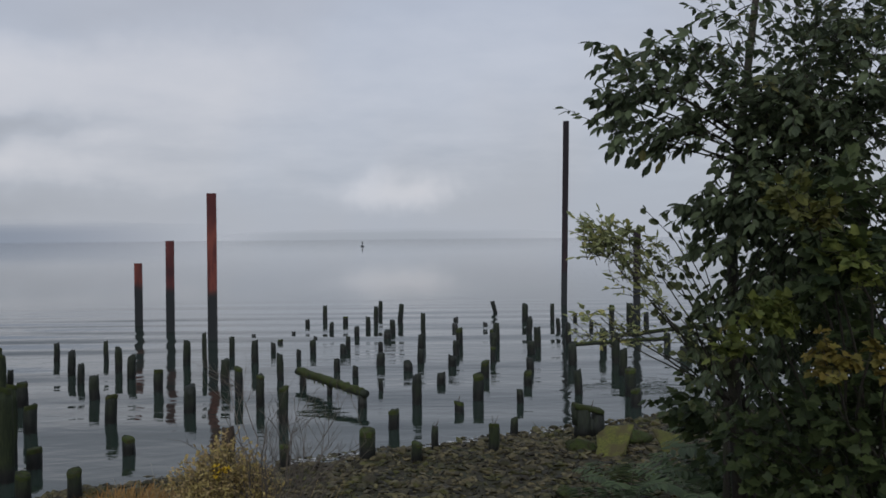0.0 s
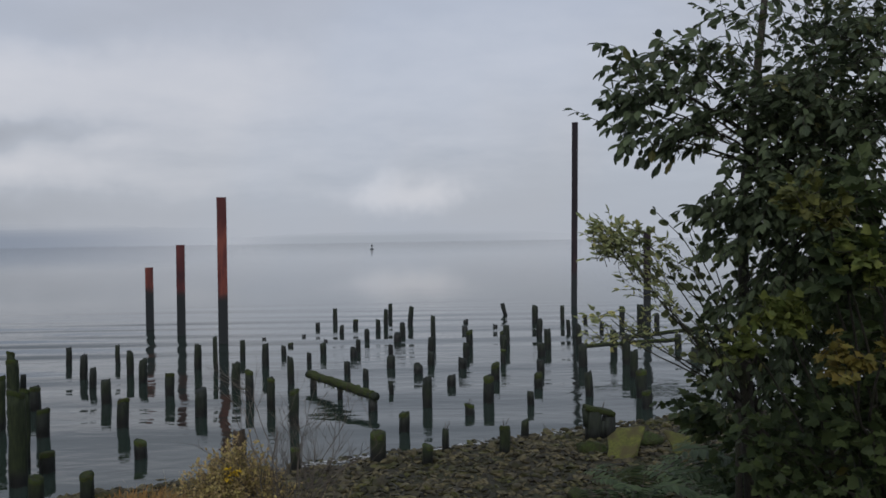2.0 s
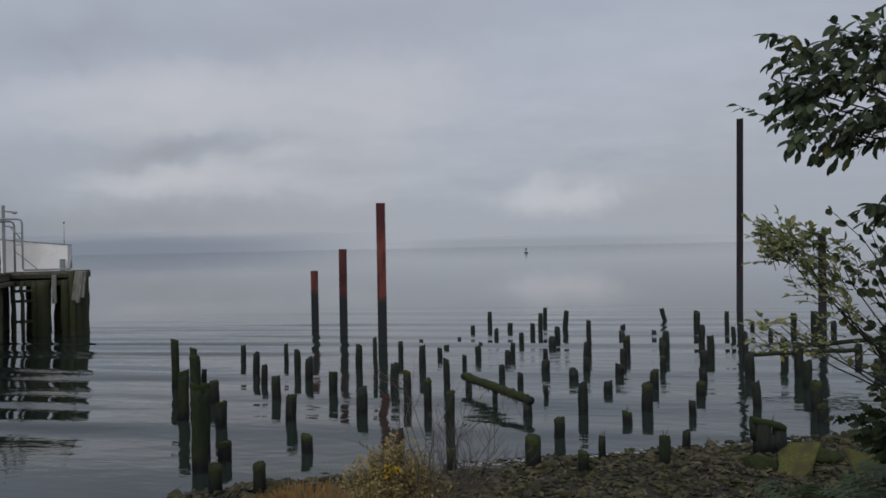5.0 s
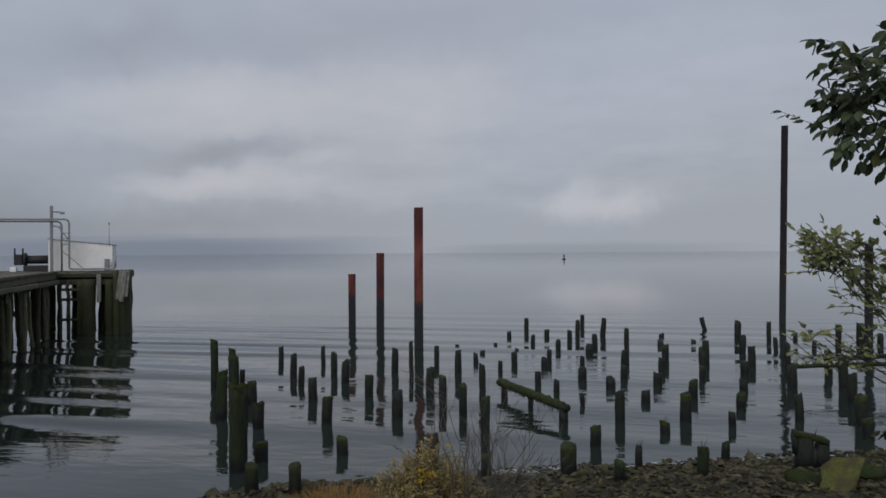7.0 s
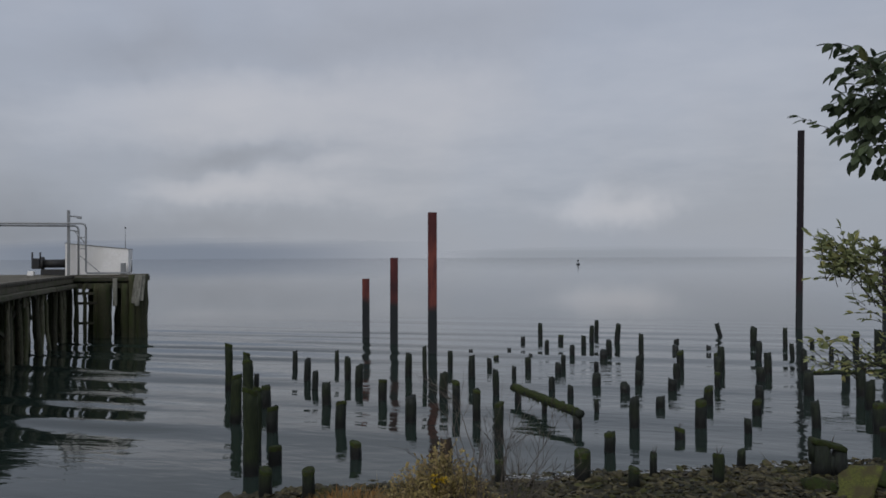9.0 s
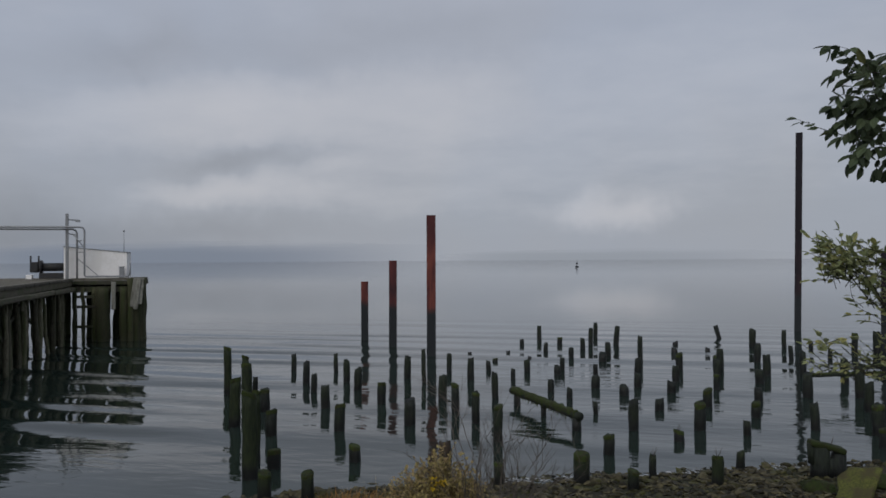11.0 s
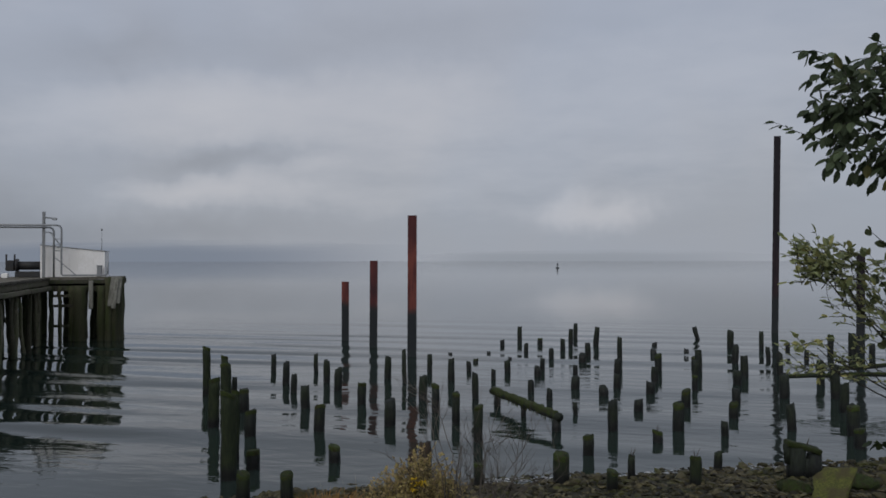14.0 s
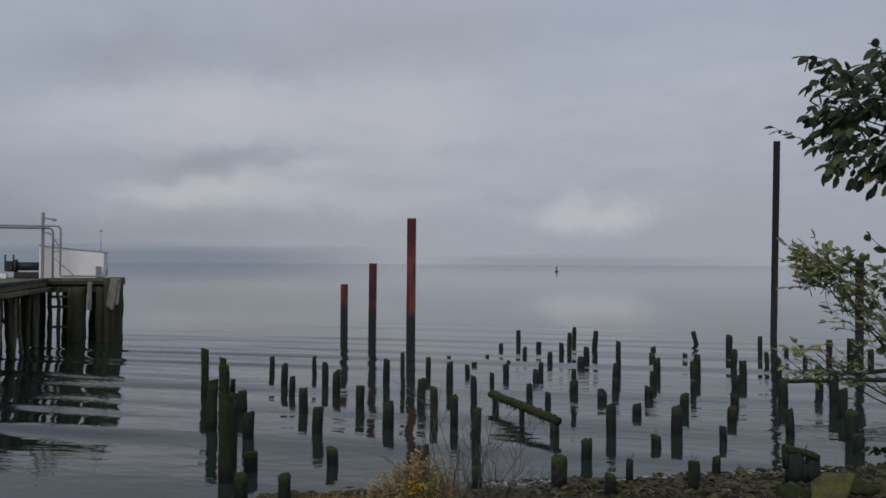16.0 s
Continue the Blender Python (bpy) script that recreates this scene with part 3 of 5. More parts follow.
def rail(name, a, b, r, label):
    a, b = Vector(a), Vector(b)
    pts = [a.lerp(b, i / 8) + Vector((0, 0, 0.03 * noise.noise((i * 0.8, a.x, 1)))) for i in range(9)]
    ob = bar(name, pts, [r * (1 + 0.2 * noise.noise((i, a.y, 4))) for i in range(9)], WOOD, sides=8)
    tagged(ob, label, "beam")
    v, f = tube([p + Vector((0, 0, r * 0.35)) for p in pts], r * 0.9, 8)
    mesh_object("moss_strip", v, f, MOSS, ob, "green moss", smooth=True)


rail("fallen_timber", (4.75, 29.7, 0.74), (8.6, 30.4, 0.86), 0.07, "thin mossy timber lying across the pile tops")
rail("fallen_timber", (6.5, 29.9, 1.02), (10.0, 30.9, 1.25), 0.07, "thin mossy timber lying across the pile tops")


# ---- steel piles ----
def steel_pile(x, y, top, lean, width, turn, label, mat=None):
    base = tagged(new("steel_pile"), label, "steel pile", "steel piles")
    base.matrix_world = pose(x, y, 0, 0, 0, turn)
    t, d = 0.035, width * 0.95

    def plate(name, sx, sy, cx, cy, z0, z1, text=""):
        bm = bmesh.new()
        bmesh.ops.create_cube(bm, size=1, matrix=Matrix.Translation((cx, cy, (z0 + z1) / 2)) @ Matrix.Diagonal((sx, sy, z1 - z0, 1)))
        for q in bm.verts:
            q.co.x += lean * q.co.z
        part(name, bm, mat or RUST, base, text)

    plate("front_flange", width, t, 0, -d / 2, -1.5, top)
    plate("rear_flange", width, t, 0, d / 2, -1.5, top)
    plate("web", t, d - t, 0, 0, -1.5, top - 0.03)


steel_pile(-17.24, 44.68, 3.53, 0.0, 0.43, 22, "short rust-red steel pile, black with weed at its foot")
steel_pile(-14.42, 41.67, 4.79, 0.005, 0.43, 20, "maroon rusty steel pile, black with weed at its foot", DULL_RUST)
steel_pile(-11.16, 38.13, 7.05, 0.003, 0.45, 17, "tall rust-red steel pile with a dark band at its foot")
steel_pile(8.57, 56.23, 13.0, 0.018, 0.42, -8, "very tall dark rusty steel pile", DARK_RUST)
steel_pile(10.82, 44.31, 5.06, 0.01, 0.40, -14, "rusty steel pile beside the shore bushes", DARK_RUST)


# ---- wharf ----
def make_wharf():
    """Timber wharf with a head at its end: x along it outwards, y towards the old pier side being negative."""
    deck_z = 3.76
    along, out = Vector((-0.52, 0.854, 0)), Vector((0.854, 0.52, 0))
    turn = Matrix(((along.x, -out.x, 0, 0), (along.y, -out.y, 0, 0), (0, 0, 1, 0), (0, 0, 0, 1)))
    base = tagged(new("wharf"), "old timber wharf on rows of dark weedy piles", "wharf", kind="structure")
    base.matrix_world = Matrix.Translation((-34.0, 39.6, 0)) @ turn
    rng = random.Random(11)
    # deck planks: approach, then head
    me = None
    for i in range(170):
        x = -42 + i * 0.25
        bm = box_bm((0.235, 9.0, 0.09), (0, 4.5 - 0.12, 0), bevel=0.008) if me is None else None
        if bm:
            ob = part("plank", bm, DECK, base)
            me = ob.data
        else:
            ob = new("plank", me)
            ob.parent = base
        ob.location = (x, rng.uniform(-0.03, 0.03), deck_z - 0.045 + rng.uniform(-0.006, 0.006))
    me = None
    for i in range(24):
        if me is None:
            ob = part("plank", box_bm((0.235, 12.9, 0.09), bevel=0.008), DECK, base)
            me = ob.data
        else:
            ob = new("plank", me)
            ob.parent = base
        ob.location = (0.62 + i * 0.25, 2.65 + rng.uniform(-0.03, 0.03), deck_z - 0.045 + rng.uniform(-0.006, 0.006))
    # edge timbers and stringers
    part("edge_timber", box_bm((42.3, 0.22, 0.07), (-21.0, 0.02, deck_z + 0.037), bevel=0.01), DECK, base)
    part("stringer", box_bm((42.3, 0.30, 0.30), (-21.0, 0.10, deck_z - 0.25), bevel=0.02), BROWN_TIMBER, base)
    for i in range(7):
        part("stringer", box_bm((6.0, 0.30, 0.26), (-2.9 - i * 6.02, -0.12 + 0.05 * (i % 2), deck_z - 0.56 + 0.03 * (i % 3 - 1)), pose(0, 0, 0, rng.uniform(-6, 6), rng.uniform(-1.2, 1.2), rng.uniform(-0.4, 0.4)), 0.05), BROWN_TIMBER, base)
    part("stringer", box_bm((0.30, 3.8, 0.24), (0.62, -1.85, deck_z - 0.22), bevel=0.02), TIMBER, base)
    part("edge_timber", box_bm((0.24, 3.9, 0.07), (0.62, -1.9, deck_z + 0.037), bevel=0.01), DECK, base)
    part("stringer", box_bm((6.0, 0.30, 0.36), (3.6, -3.7, deck_z - 0.28), bevel=0.02), TIMBER, base)

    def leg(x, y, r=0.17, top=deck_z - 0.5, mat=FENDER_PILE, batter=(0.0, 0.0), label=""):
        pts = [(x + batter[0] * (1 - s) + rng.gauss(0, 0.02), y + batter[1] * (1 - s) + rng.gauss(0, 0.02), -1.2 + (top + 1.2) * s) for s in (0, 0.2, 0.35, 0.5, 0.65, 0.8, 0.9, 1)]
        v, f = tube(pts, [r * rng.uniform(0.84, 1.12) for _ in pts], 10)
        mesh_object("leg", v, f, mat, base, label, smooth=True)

    for i in range(14):
        x = -1.2 - i * 3.0
        for y in (0.3, 2.6, 5.0, 7.6):
            # outer row in the paler wood that carries its light in the colour
            leg(x + rng.uniform(-0.1, 0.1), y + rng.uniform(-0.1, 0.1), rng.uniform(0.12, 0.16), mat=LIT_FRONT_PILE if y < 1 else FENDER_PILE)
        # extra inner legs, added to close bright gaps and keep the underside dark
        for y in (1.5, 3.8, 6.3):
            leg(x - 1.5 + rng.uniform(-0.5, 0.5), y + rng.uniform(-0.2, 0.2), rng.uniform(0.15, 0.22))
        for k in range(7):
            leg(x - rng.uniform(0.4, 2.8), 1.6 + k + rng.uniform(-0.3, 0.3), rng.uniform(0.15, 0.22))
        part("cross_cap", box_bm((0.34, 8.8, 0.36), (x, 4.3, deck_z - 0.60), bevel=0.02), TIMBER, base)
        leg(x - 1.3, 0.15 + rng.uniform(0, 0.4), rng.uniform(0.10, 0.15), mat=LIT_FRONT_PILE, batter=(rng.uniform(-0.3, 0.3), rng.uniform(-0.5, -0.1)))
        if i % 2:
            leg(x - 2.1, 0.3 + rng.uniform(0, 0.5), rng.uniform(0.10, 0.14), mat=LIT_FRONT_PILE, batter=(rng.uniform(-0.3, 0.3), rng.uniform(-0.3, 0)))
        part("brace", box_bm((3.0, 0.10, 0.20), (x - 1.5, 1.1, 1.5 + (i % 3) * 0.35), pose(0, 0, 0, 0, 18 if i % 2 else -18, 0), 0.01), TIMBER, base)
    for x in (0.75, 2.6, 4.4, 6.3):
        for y in (-3.6, -2.9, -1.2, 1.2):
            leg(x + rng.uniform(-0.1, 0.1), y + rng.uniform(-0.12, 0.12), rng.uniform(0.17, 0.24))
        part("cross_cap", box_bm((0.34, 5.2, 0.34), (x, -0.95, deck_z - 0.62), bevel=0.02), TIMBER, base)
    # more legs added behind to darken the space under the head
    for dx, dy, r in ((3.4, -0.6, 0.2), (5.2, -1.0, 0.2), (4.2, -2.3, 0.24), (2.4, -2.25, 0.2), (6.0, -3.0, 0.22), (3.0, -3.2, 0.25)):
        leg(dx, dy, r)
    leg(0.5, -0.15, 0.15)
    leg(0.5, -0.64, 0.12)
    leg(0.5, -1.75, 0.42, label="thick dark pile")
    leg(0.55, -2.95, 0.28)
    # braces between the outer legs
    for z in (0.9, 2.1, 2.7):
        part("brace", box_bm((0.09, 1.5, 0.16), (0.55, -0.75, z), bevel=0.01), TIMBER, base)
    # loose boards hanging below the edge
    for i in range(14):
        ln = rng.uniform(0.25, 0.8)
        part("hanging_board", box_bm((rng.uniform(0.12, 0.3), 0.06, ln), (-1.0 - i * 1.4 + rng.uniform(-0.5, 0.5), 0.10 - 0.02 * (i % 3), deck_z - 0.42 - ln / 2), pose(0, 0, 0, 0, rng.uniform(-7, 7), 0), 0.01), BROWN_TIMBER if i % 3 else TIMBER, base)
    # fender cluster at the corner, bleached at the top
    for dx, dy, r in ((0.35, -3.70, 0.24), (0.55, -3.85, 0.22), (0.95, -3.9, 0.24), (1.4, -3.9, 0.24), (0.25, -3.35, 0.22)):
        leg(dx, dy, r, deck_z + 0.05, FENDER_PILE)
    for dx, dy, w, ln, tilt in ((0.0, -3.54, 0.25, 1.75, 8), (-0.06, -3.76, 0.25, 1.9, 7), (0.04, -3.97, 0.22, 1.6, 6)):
        part("fender_board", box_bm((0.07, w, ln), (dx - 0.10, dy, deck_z + 0.06 - ln / 2), pose(0, 0, 0, tilt, 0, 0), 0.03), PALE_TIMBER, base, "bleached grey fender board")
    part("hanging_board", box_bm((0.07, 0.26, 1.7), (0.36, -2.35, deck_z - 1.0), bevel=0.02), PALE_TIMBER, base, "bleached grey board")
    return base.matrix_world.copy(), deck_z


WHARF, DECK_Z = make_wharf()


def on_wharf(x, y, z=0.0, turn=0.0):
    return WHARF @ pose(x, y, DECK_Z + z, 0, 0, turn)


def make_shed():
    """Low white shed with a sloping roofline."""
    base = tagged(new("shed"), "low white boarded shed with a sloping roofline on the wharf", "shed")
    base.matrix_world = on_wharf(2.6, 0.35)
    h0, h1 = 1.98, 1.62
    y0, y1 = 0.25, -3.35
    verts = [(-1.2, y0, 0), (-1.2, y1, 0), (1.2, y1, 0), (1.2, y0, 0), (-1.2, y0, h0), (-1.2, y1, h1), (1.2, y1, h1), (1.2, y0, h0)]
    faces = [(0, 1, 5, 4), (1, 2, 6, 5), (2, 3, 7, 6), (3, 0, 4, 7), (4, 5, 6, 7), (3, 2, 1, 0)]
    wall = mesh_object("wall", verts, faces, WHITE, base, "white painted boards")
    slope = math.degrees(math.atan((h0 - h1) / (y0 - y1)))
    part("roof_edge", box_bm((2.5, 3.7, 0.035), (0, -1.55, (h0 + h1) / 2 + 0.022), pose(0, 0, 0, slope, 0, 0), 0.01), PALE_TIMBER, base, "grey roof edge")
    for i in range(8):
        y = y0 - 0.25 - i * 0.45
        part("batten", box_bm((0.012, 0.03, 1.5), (-1.207, y, 0.78), bevel=0), WHITE, wall)
    aerial = bar("aerial", [(-0.9, -3.15, 1.6), (-0.9, -3.15, 2.95)], [0.02, 0.012], GREY_METAL, base, sides=6)
    part("aerial_tip", box_bm((0.10, 0.10, 0.12), (-0.9, -3.15, 2.98), bevel=0.02), GREY_METAL, aerial)


make_shed()


def make_gantry():
    """Pipes carried over the wharf, bending down beside the shed."""
    base = tagged(new("pipe_gantry"), "grey steel pipes on a post, bending down to the deck", "pipework")
    base.matrix_world = on_wharf(0.9, 0.0)
    top = 3.18
    bar("pipe", [(-0.2, 20, top), (-0.2, -0.42, top), (-0.2, -0.60, top - 0.06), (-0.2, -0.67, top - 0.25), (-0.2, -0.67, 0.25), (-0.2, -0.75, 0.16), (-0.2, -3.15, 0.16), (-0.2, -3.25, 0.25), (-0.2, -3.25, 1.0)], 0.055, GREY_METAL, base)
    bar("pipe", [(0.0, 20, top - 0.13), (0.0, 0.0, top - 0.13), (0.0, -0.16, top - 0.21), (0.0, -0.22, top - 0.4), (0.0, -0.22, 0.0)], 0.06, GREY_METAL, base)
    mast = part("mast", box_bm((0.16, 0.16, 4.0), (0.1, 0.35, 2.0), bevel=0.01), GREY_METAL, base)
    part("bracket", box_bm((0.08, 0.75, 0.08), (0.1, 0.0, 3.62), pose(0, 0, 0, 4, 0, 0), 0.01), GREY_METAL, mast)
    part("lamp_head", box_bm((0.18, 0.26, 0.12), (0.1, -0.25, 3.55), bevel=0.03), GREY_METAL, mast)
    part("bracket", box_bm((0.06, 0.6, 0.06), (0.1, 0.1, 2.75), pose(0, 0, 0, 10, 0, 0), 0.01), GREY_METAL, mast)
    bar("stay", [(0.0, 0.05, 2.8), (-0.1, -0.67, 1.9)], 0.03, GREY_METAL, base, sides=6)
    bar("stay", [(0.0, -0.22, 1.3), (-0.2, -1.5, 0.15)], 0.025, GREY_METAL, base, sides=6)
    for z in (2.35, 2.0, 1.65):
        bar("rung", [(0.0, -0.22, z), (-0.2, -0.67, z)], 0.025, GREY_METAL, base, sides=6)


make_gantry()


def make_winch():
    base = tagged(new("winch"), "dark machine with a drum and pipes on the wharf deck", "machine")
    base.matrix_world = on_wharf(2.2, 1.6)
    part("bed", box_bm((0.9, 1.6, 0.35), (0, -0.35, 0.22), bevel=0.03), DARK_METAL, base)
    v, f = tube([(0, -1.05, 0.75), (0, 0.35, 0.75)], 0.26, 14)
    drum = mesh_object("drum", v, f, DARK_METAL, base, smooth=True)
    for y in (-1.1, 0.4):
        v, f = tube([(0, y - 0.06, 0.75), (0, y + 0.06, 0.75)], 0.42, 16)
        mesh_object("flange", v, f, DARK_METAL, drum, smooth=True)
    motor = part("motor", box_bm((0.6, 0.5, 0.65), (0, 0.75, 0.75), bevel=0.06), DARK_METAL, base)
    for y in (0.55, 1.0):
        bar("exhaust", [(0, y, 0.9), (0, y, 1.45)], 0.05, DARK_METAL, motor)
    part("block", box_bm((0.4, 0.35, 0.28), (-0.3, 1.0, 0.15), bevel=0.03), WHITE, base, "pale block")


make_winch()
cabinet = tagged(new("meter_cabinet"), "small grey metal cabinet beside the shed", "cabinet")
cabinet.matrix_world = on_wharf(1.0, -2.75)
part("body", box_bm((0.3, 0.28, 0.72), (0, 0, 0.36), bevel=0.02), GREY_METAL, cabinet)
part("lid", box_bm((0.34, 0.32, 0.04), (0, 0, 0.742), bevel=0.01), GREY_METAL, cabinet)


def make_buoy():
    base = tagged(new("channel_buoy"), "dark channel buoy far out on the water", "buoy")
    base.matrix_world = pose(-49.6, 486, 0) @ Matrix.Diagonal((0.7, 0.7, 0.68, 1))
    v, f = tube([(0, 0, -0.5), (0, 0, 0.35), (0, 0, 0.95), (0, 0, 1.15)], [1.5, 1.55, 1.4, 0.4], 16)
    mesh_object("float", v, f, HAZED_BUOY_PAINT, base, smooth=True)
    v, f = tube([(0, 0, 1.1), (0, 0, 2.6)], [0.30, 0.22], 8)
    mesh_object("tower", v, f, HAZED_BUOY_PAINT, base)
    part("daymark", box_bm((1.25, 1.25, 1.7), (0, 0, 3.3), bevel=0.1), HAZED_BUOY_PAINT, base)
    bar("lantern", [(0, 0, 4.1), (0, 0, 4.9)], 0.2, HAZED_BUOY_PAINT, base)


make_buoy()


# ---- plants ----
OVAL = [(0, 0, 0), (0.20, 0.25, 0.05), (0.25, 0.52, 0.06), (0.15, 0.82, 0.03), (0, 1.0, -0.06), (-0.15, 0.82, 0.03), (-0.25, 0.52, 0.06), (-0.20, 0.25, 0.05), (0, 0.5, -0.02)]
OVAL_F = [(0, 1, 2, 8), (8, 2, 3, 4), (8, 4, 5, 6), (0, 8, 6, 7)]
SLIM = [(0, 0, 0), (0.15, 0.3, 0.03), (0.16, 0.6, 0.03), (0, 1.0, -0.08), (-0.16, 0.6, 0.03), (-0.15, 0.3, 0.03)]
SLIM_F = [(0, 1, 2, 3), (0, 3, 4, 5)]
LOBED = [(0, 0, 0), (0.42, 0.05, 0.05), (0.34, 0.28, 0.03), (0.62, 0.50, 0.06), (0.32, 0.56, 0.02), (0.26, 0.82, 0.02), (0, 1.08, -0.05),
         (-0.26, 0.82, 0.02), (-0.32, 0.56, 0.02), (-0.62, 0.50, 0.06), (-0.34, 0.28, 0.03), (-0.42, 0.05, 0.05), (0, 0.45, -0.03)]
LOBED_F = [(0, 1, 2, 12), (12, 2, 3, 4), (12, 4, 5, 6), (12, 6, 7, 8), (12, 8, 9, 10), (12, 10, 11, 0)]
ROUND = [(0, 0, 0), (0.26, 0.10, 0.04), (0.44, 0.40, 0.07), (0.40, 0.72, 0.05), (0.18, 0.94, 0), (0, 1.0, -0.05), (-0.18, 0.94, 0), (-0.40, 0.72, 0.05), (-0.44, 0.40, 0.07), (-0.26, 0.10, 0.04), (0, 0.5, -0.02)]
ROUND_F = [(0, 1, 2, 10), (10, 2, 3, 4), (10, 4, 5, 6), (10, 6, 7, 8), (10, 8, 9, 0)]
SHAPES = {"round": (np.array(ROUND), ROUND_F), "oval": (np.array(OVAL), OVAL_F), "slim": (np.array(SLIM), SLIM_F), "lobed": (np.array(LOBED), LOBED_F)}


class Leaves:
    """Gathers many single leaves into one mesh."""

    def __init__(self):
        self.verts, self.faces, self.count = [], [], 0

    def add(self, shape, at, along, face_up, size):
        pts, faces = SHAPES[shape]
        y = np.array(along, float)
        y /= np.linalg.norm(y) + 1e-9
        x = np.cross(y, np.array(face_up, float))
        x /= np.linalg.norm(x) + 1e-9
        z = np.cross(x, y)
        p = np.array(at, float) + size * (pts[:, :1] * x + pts[:, 1:2] * y + pts[:, 2:] * z)
        self.verts.append(p)
        self.faces += [tuple(i + self.count for i in f) for f in faces]
        self.count += len(pts)

    def make(self, name, mat, parent, label=""):
        return mesh_object(name, np.concatenate(self.verts), self.faces, mat, parent, label)


class Twigs:
    """Gathers thin stems into one mesh."""

    def __init__(self):
        self.verts, self.faces = [], []

    def add(self, pts, radii, sides=4):
        v, f = tube(pts, radii, sides, cap=False)
        k = len(self.verts)
        self.verts += v
        self.faces += [tuple(i + k for i in q) for q in f]

    def make(self, name, mat, parent, label=""):
        return mesh_object(name, self.verts, self.faces, mat, parent, label, smooth=True)


def spray(rng, leaves, twigs, start, way, length, shape, size, gap=0.05, droop=0.25, r=0.003):
    """One twig with leaves set alternately along it."""
    p, d = Vector(start), Vector(way).normalized()
    pts, steps = [p.copy()], max(2, int(length / gap))
    side = 1
    for i in range(steps):
        d = (d + Vector((rng.gauss(0, 0.12), rng.gauss(0, 0.12), rng.gauss(0, 0.12) - droop * 0.12))).normalized()
        p = p + d * gap
        pts.append(p.copy())
        across = d.cross(Vector((0, 0, 1)))
        across = across.normalized() if across.length > 0.01 else Vector((1, 0, 0))
        for _ in range(1 if rng.random() < 0.75 else 2):
            side = -side
            along = d * rng.uniform(0.3, 0.9) + across * side * rng.uniform(0.4, 1.0) + Vector((0, 0, rng.uniform(-0.6, 0.3) - 0.6 * droop))
            face = Vector((rng.gauss(0, 0.5), rng.gauss(-0.25, 0.5), rng.uniform(0.2, 1.0)))
            leaves.add(shape, p, along, face, size * rng.uniform(0.6, 1.15))
    leaves.add(shape, p, d + Vector((0, 0, -0.2)), Vector((rng.gauss(0, 0.4), -0.3, 0.8)), size)
    twigs.add(pts, [r * (1 - 0.7 * i / len(pts)) for i in range(len(pts))], 4)


def clump(rng, leaves, twigs, centre, radii, count, shape, size, root, gap=0.05, length=0.35, droop=0.3):
    """Twigs through an uneven cloud, growing away from root."""
    c, root = Vector(centre), Vector(root)
    for _ in range(count):
        q = Vector((rng.gauss(0, 1), rng.gauss(0, 1), rng.gauss(0, 1)))
        q = q.normalized() * rng.random() ** 0.45
        s = c + Vector((q.x * radii[0], q.y * radii[1], q.z * radii[2]))
        way = (s - root).normalized() * 0.8 + Vector((rng.gauss(0, 0.5), rng.gauss(0, 0.5), rng.gauss(0.05, 0.4)))
        start = s - way.normalized() * length * 0.4
        spray(rng, leaves, twigs, start, way, length * rng.uniform(0.5, 1.2), shape, size, gap, droop)


def limb(parent, a, b, r0, r1, bow=0.1, rng=None):
    a, b = Vector(a), Vector(b)
    pts = []
    for i in range(9):
        s = i / 8
        wob = Vector((rng.gauss(0, 0.015), rng.gauss(0, 0.015), bow * math.sin(math.pi * s) * (b - a).length * 0.5))
        pts.append(a.lerp(b, s) + wob)
    bar("branch", pts, [r0 + (r1 - r0) * i / 8 for i in range(9)], BARK, parent, sides=7)


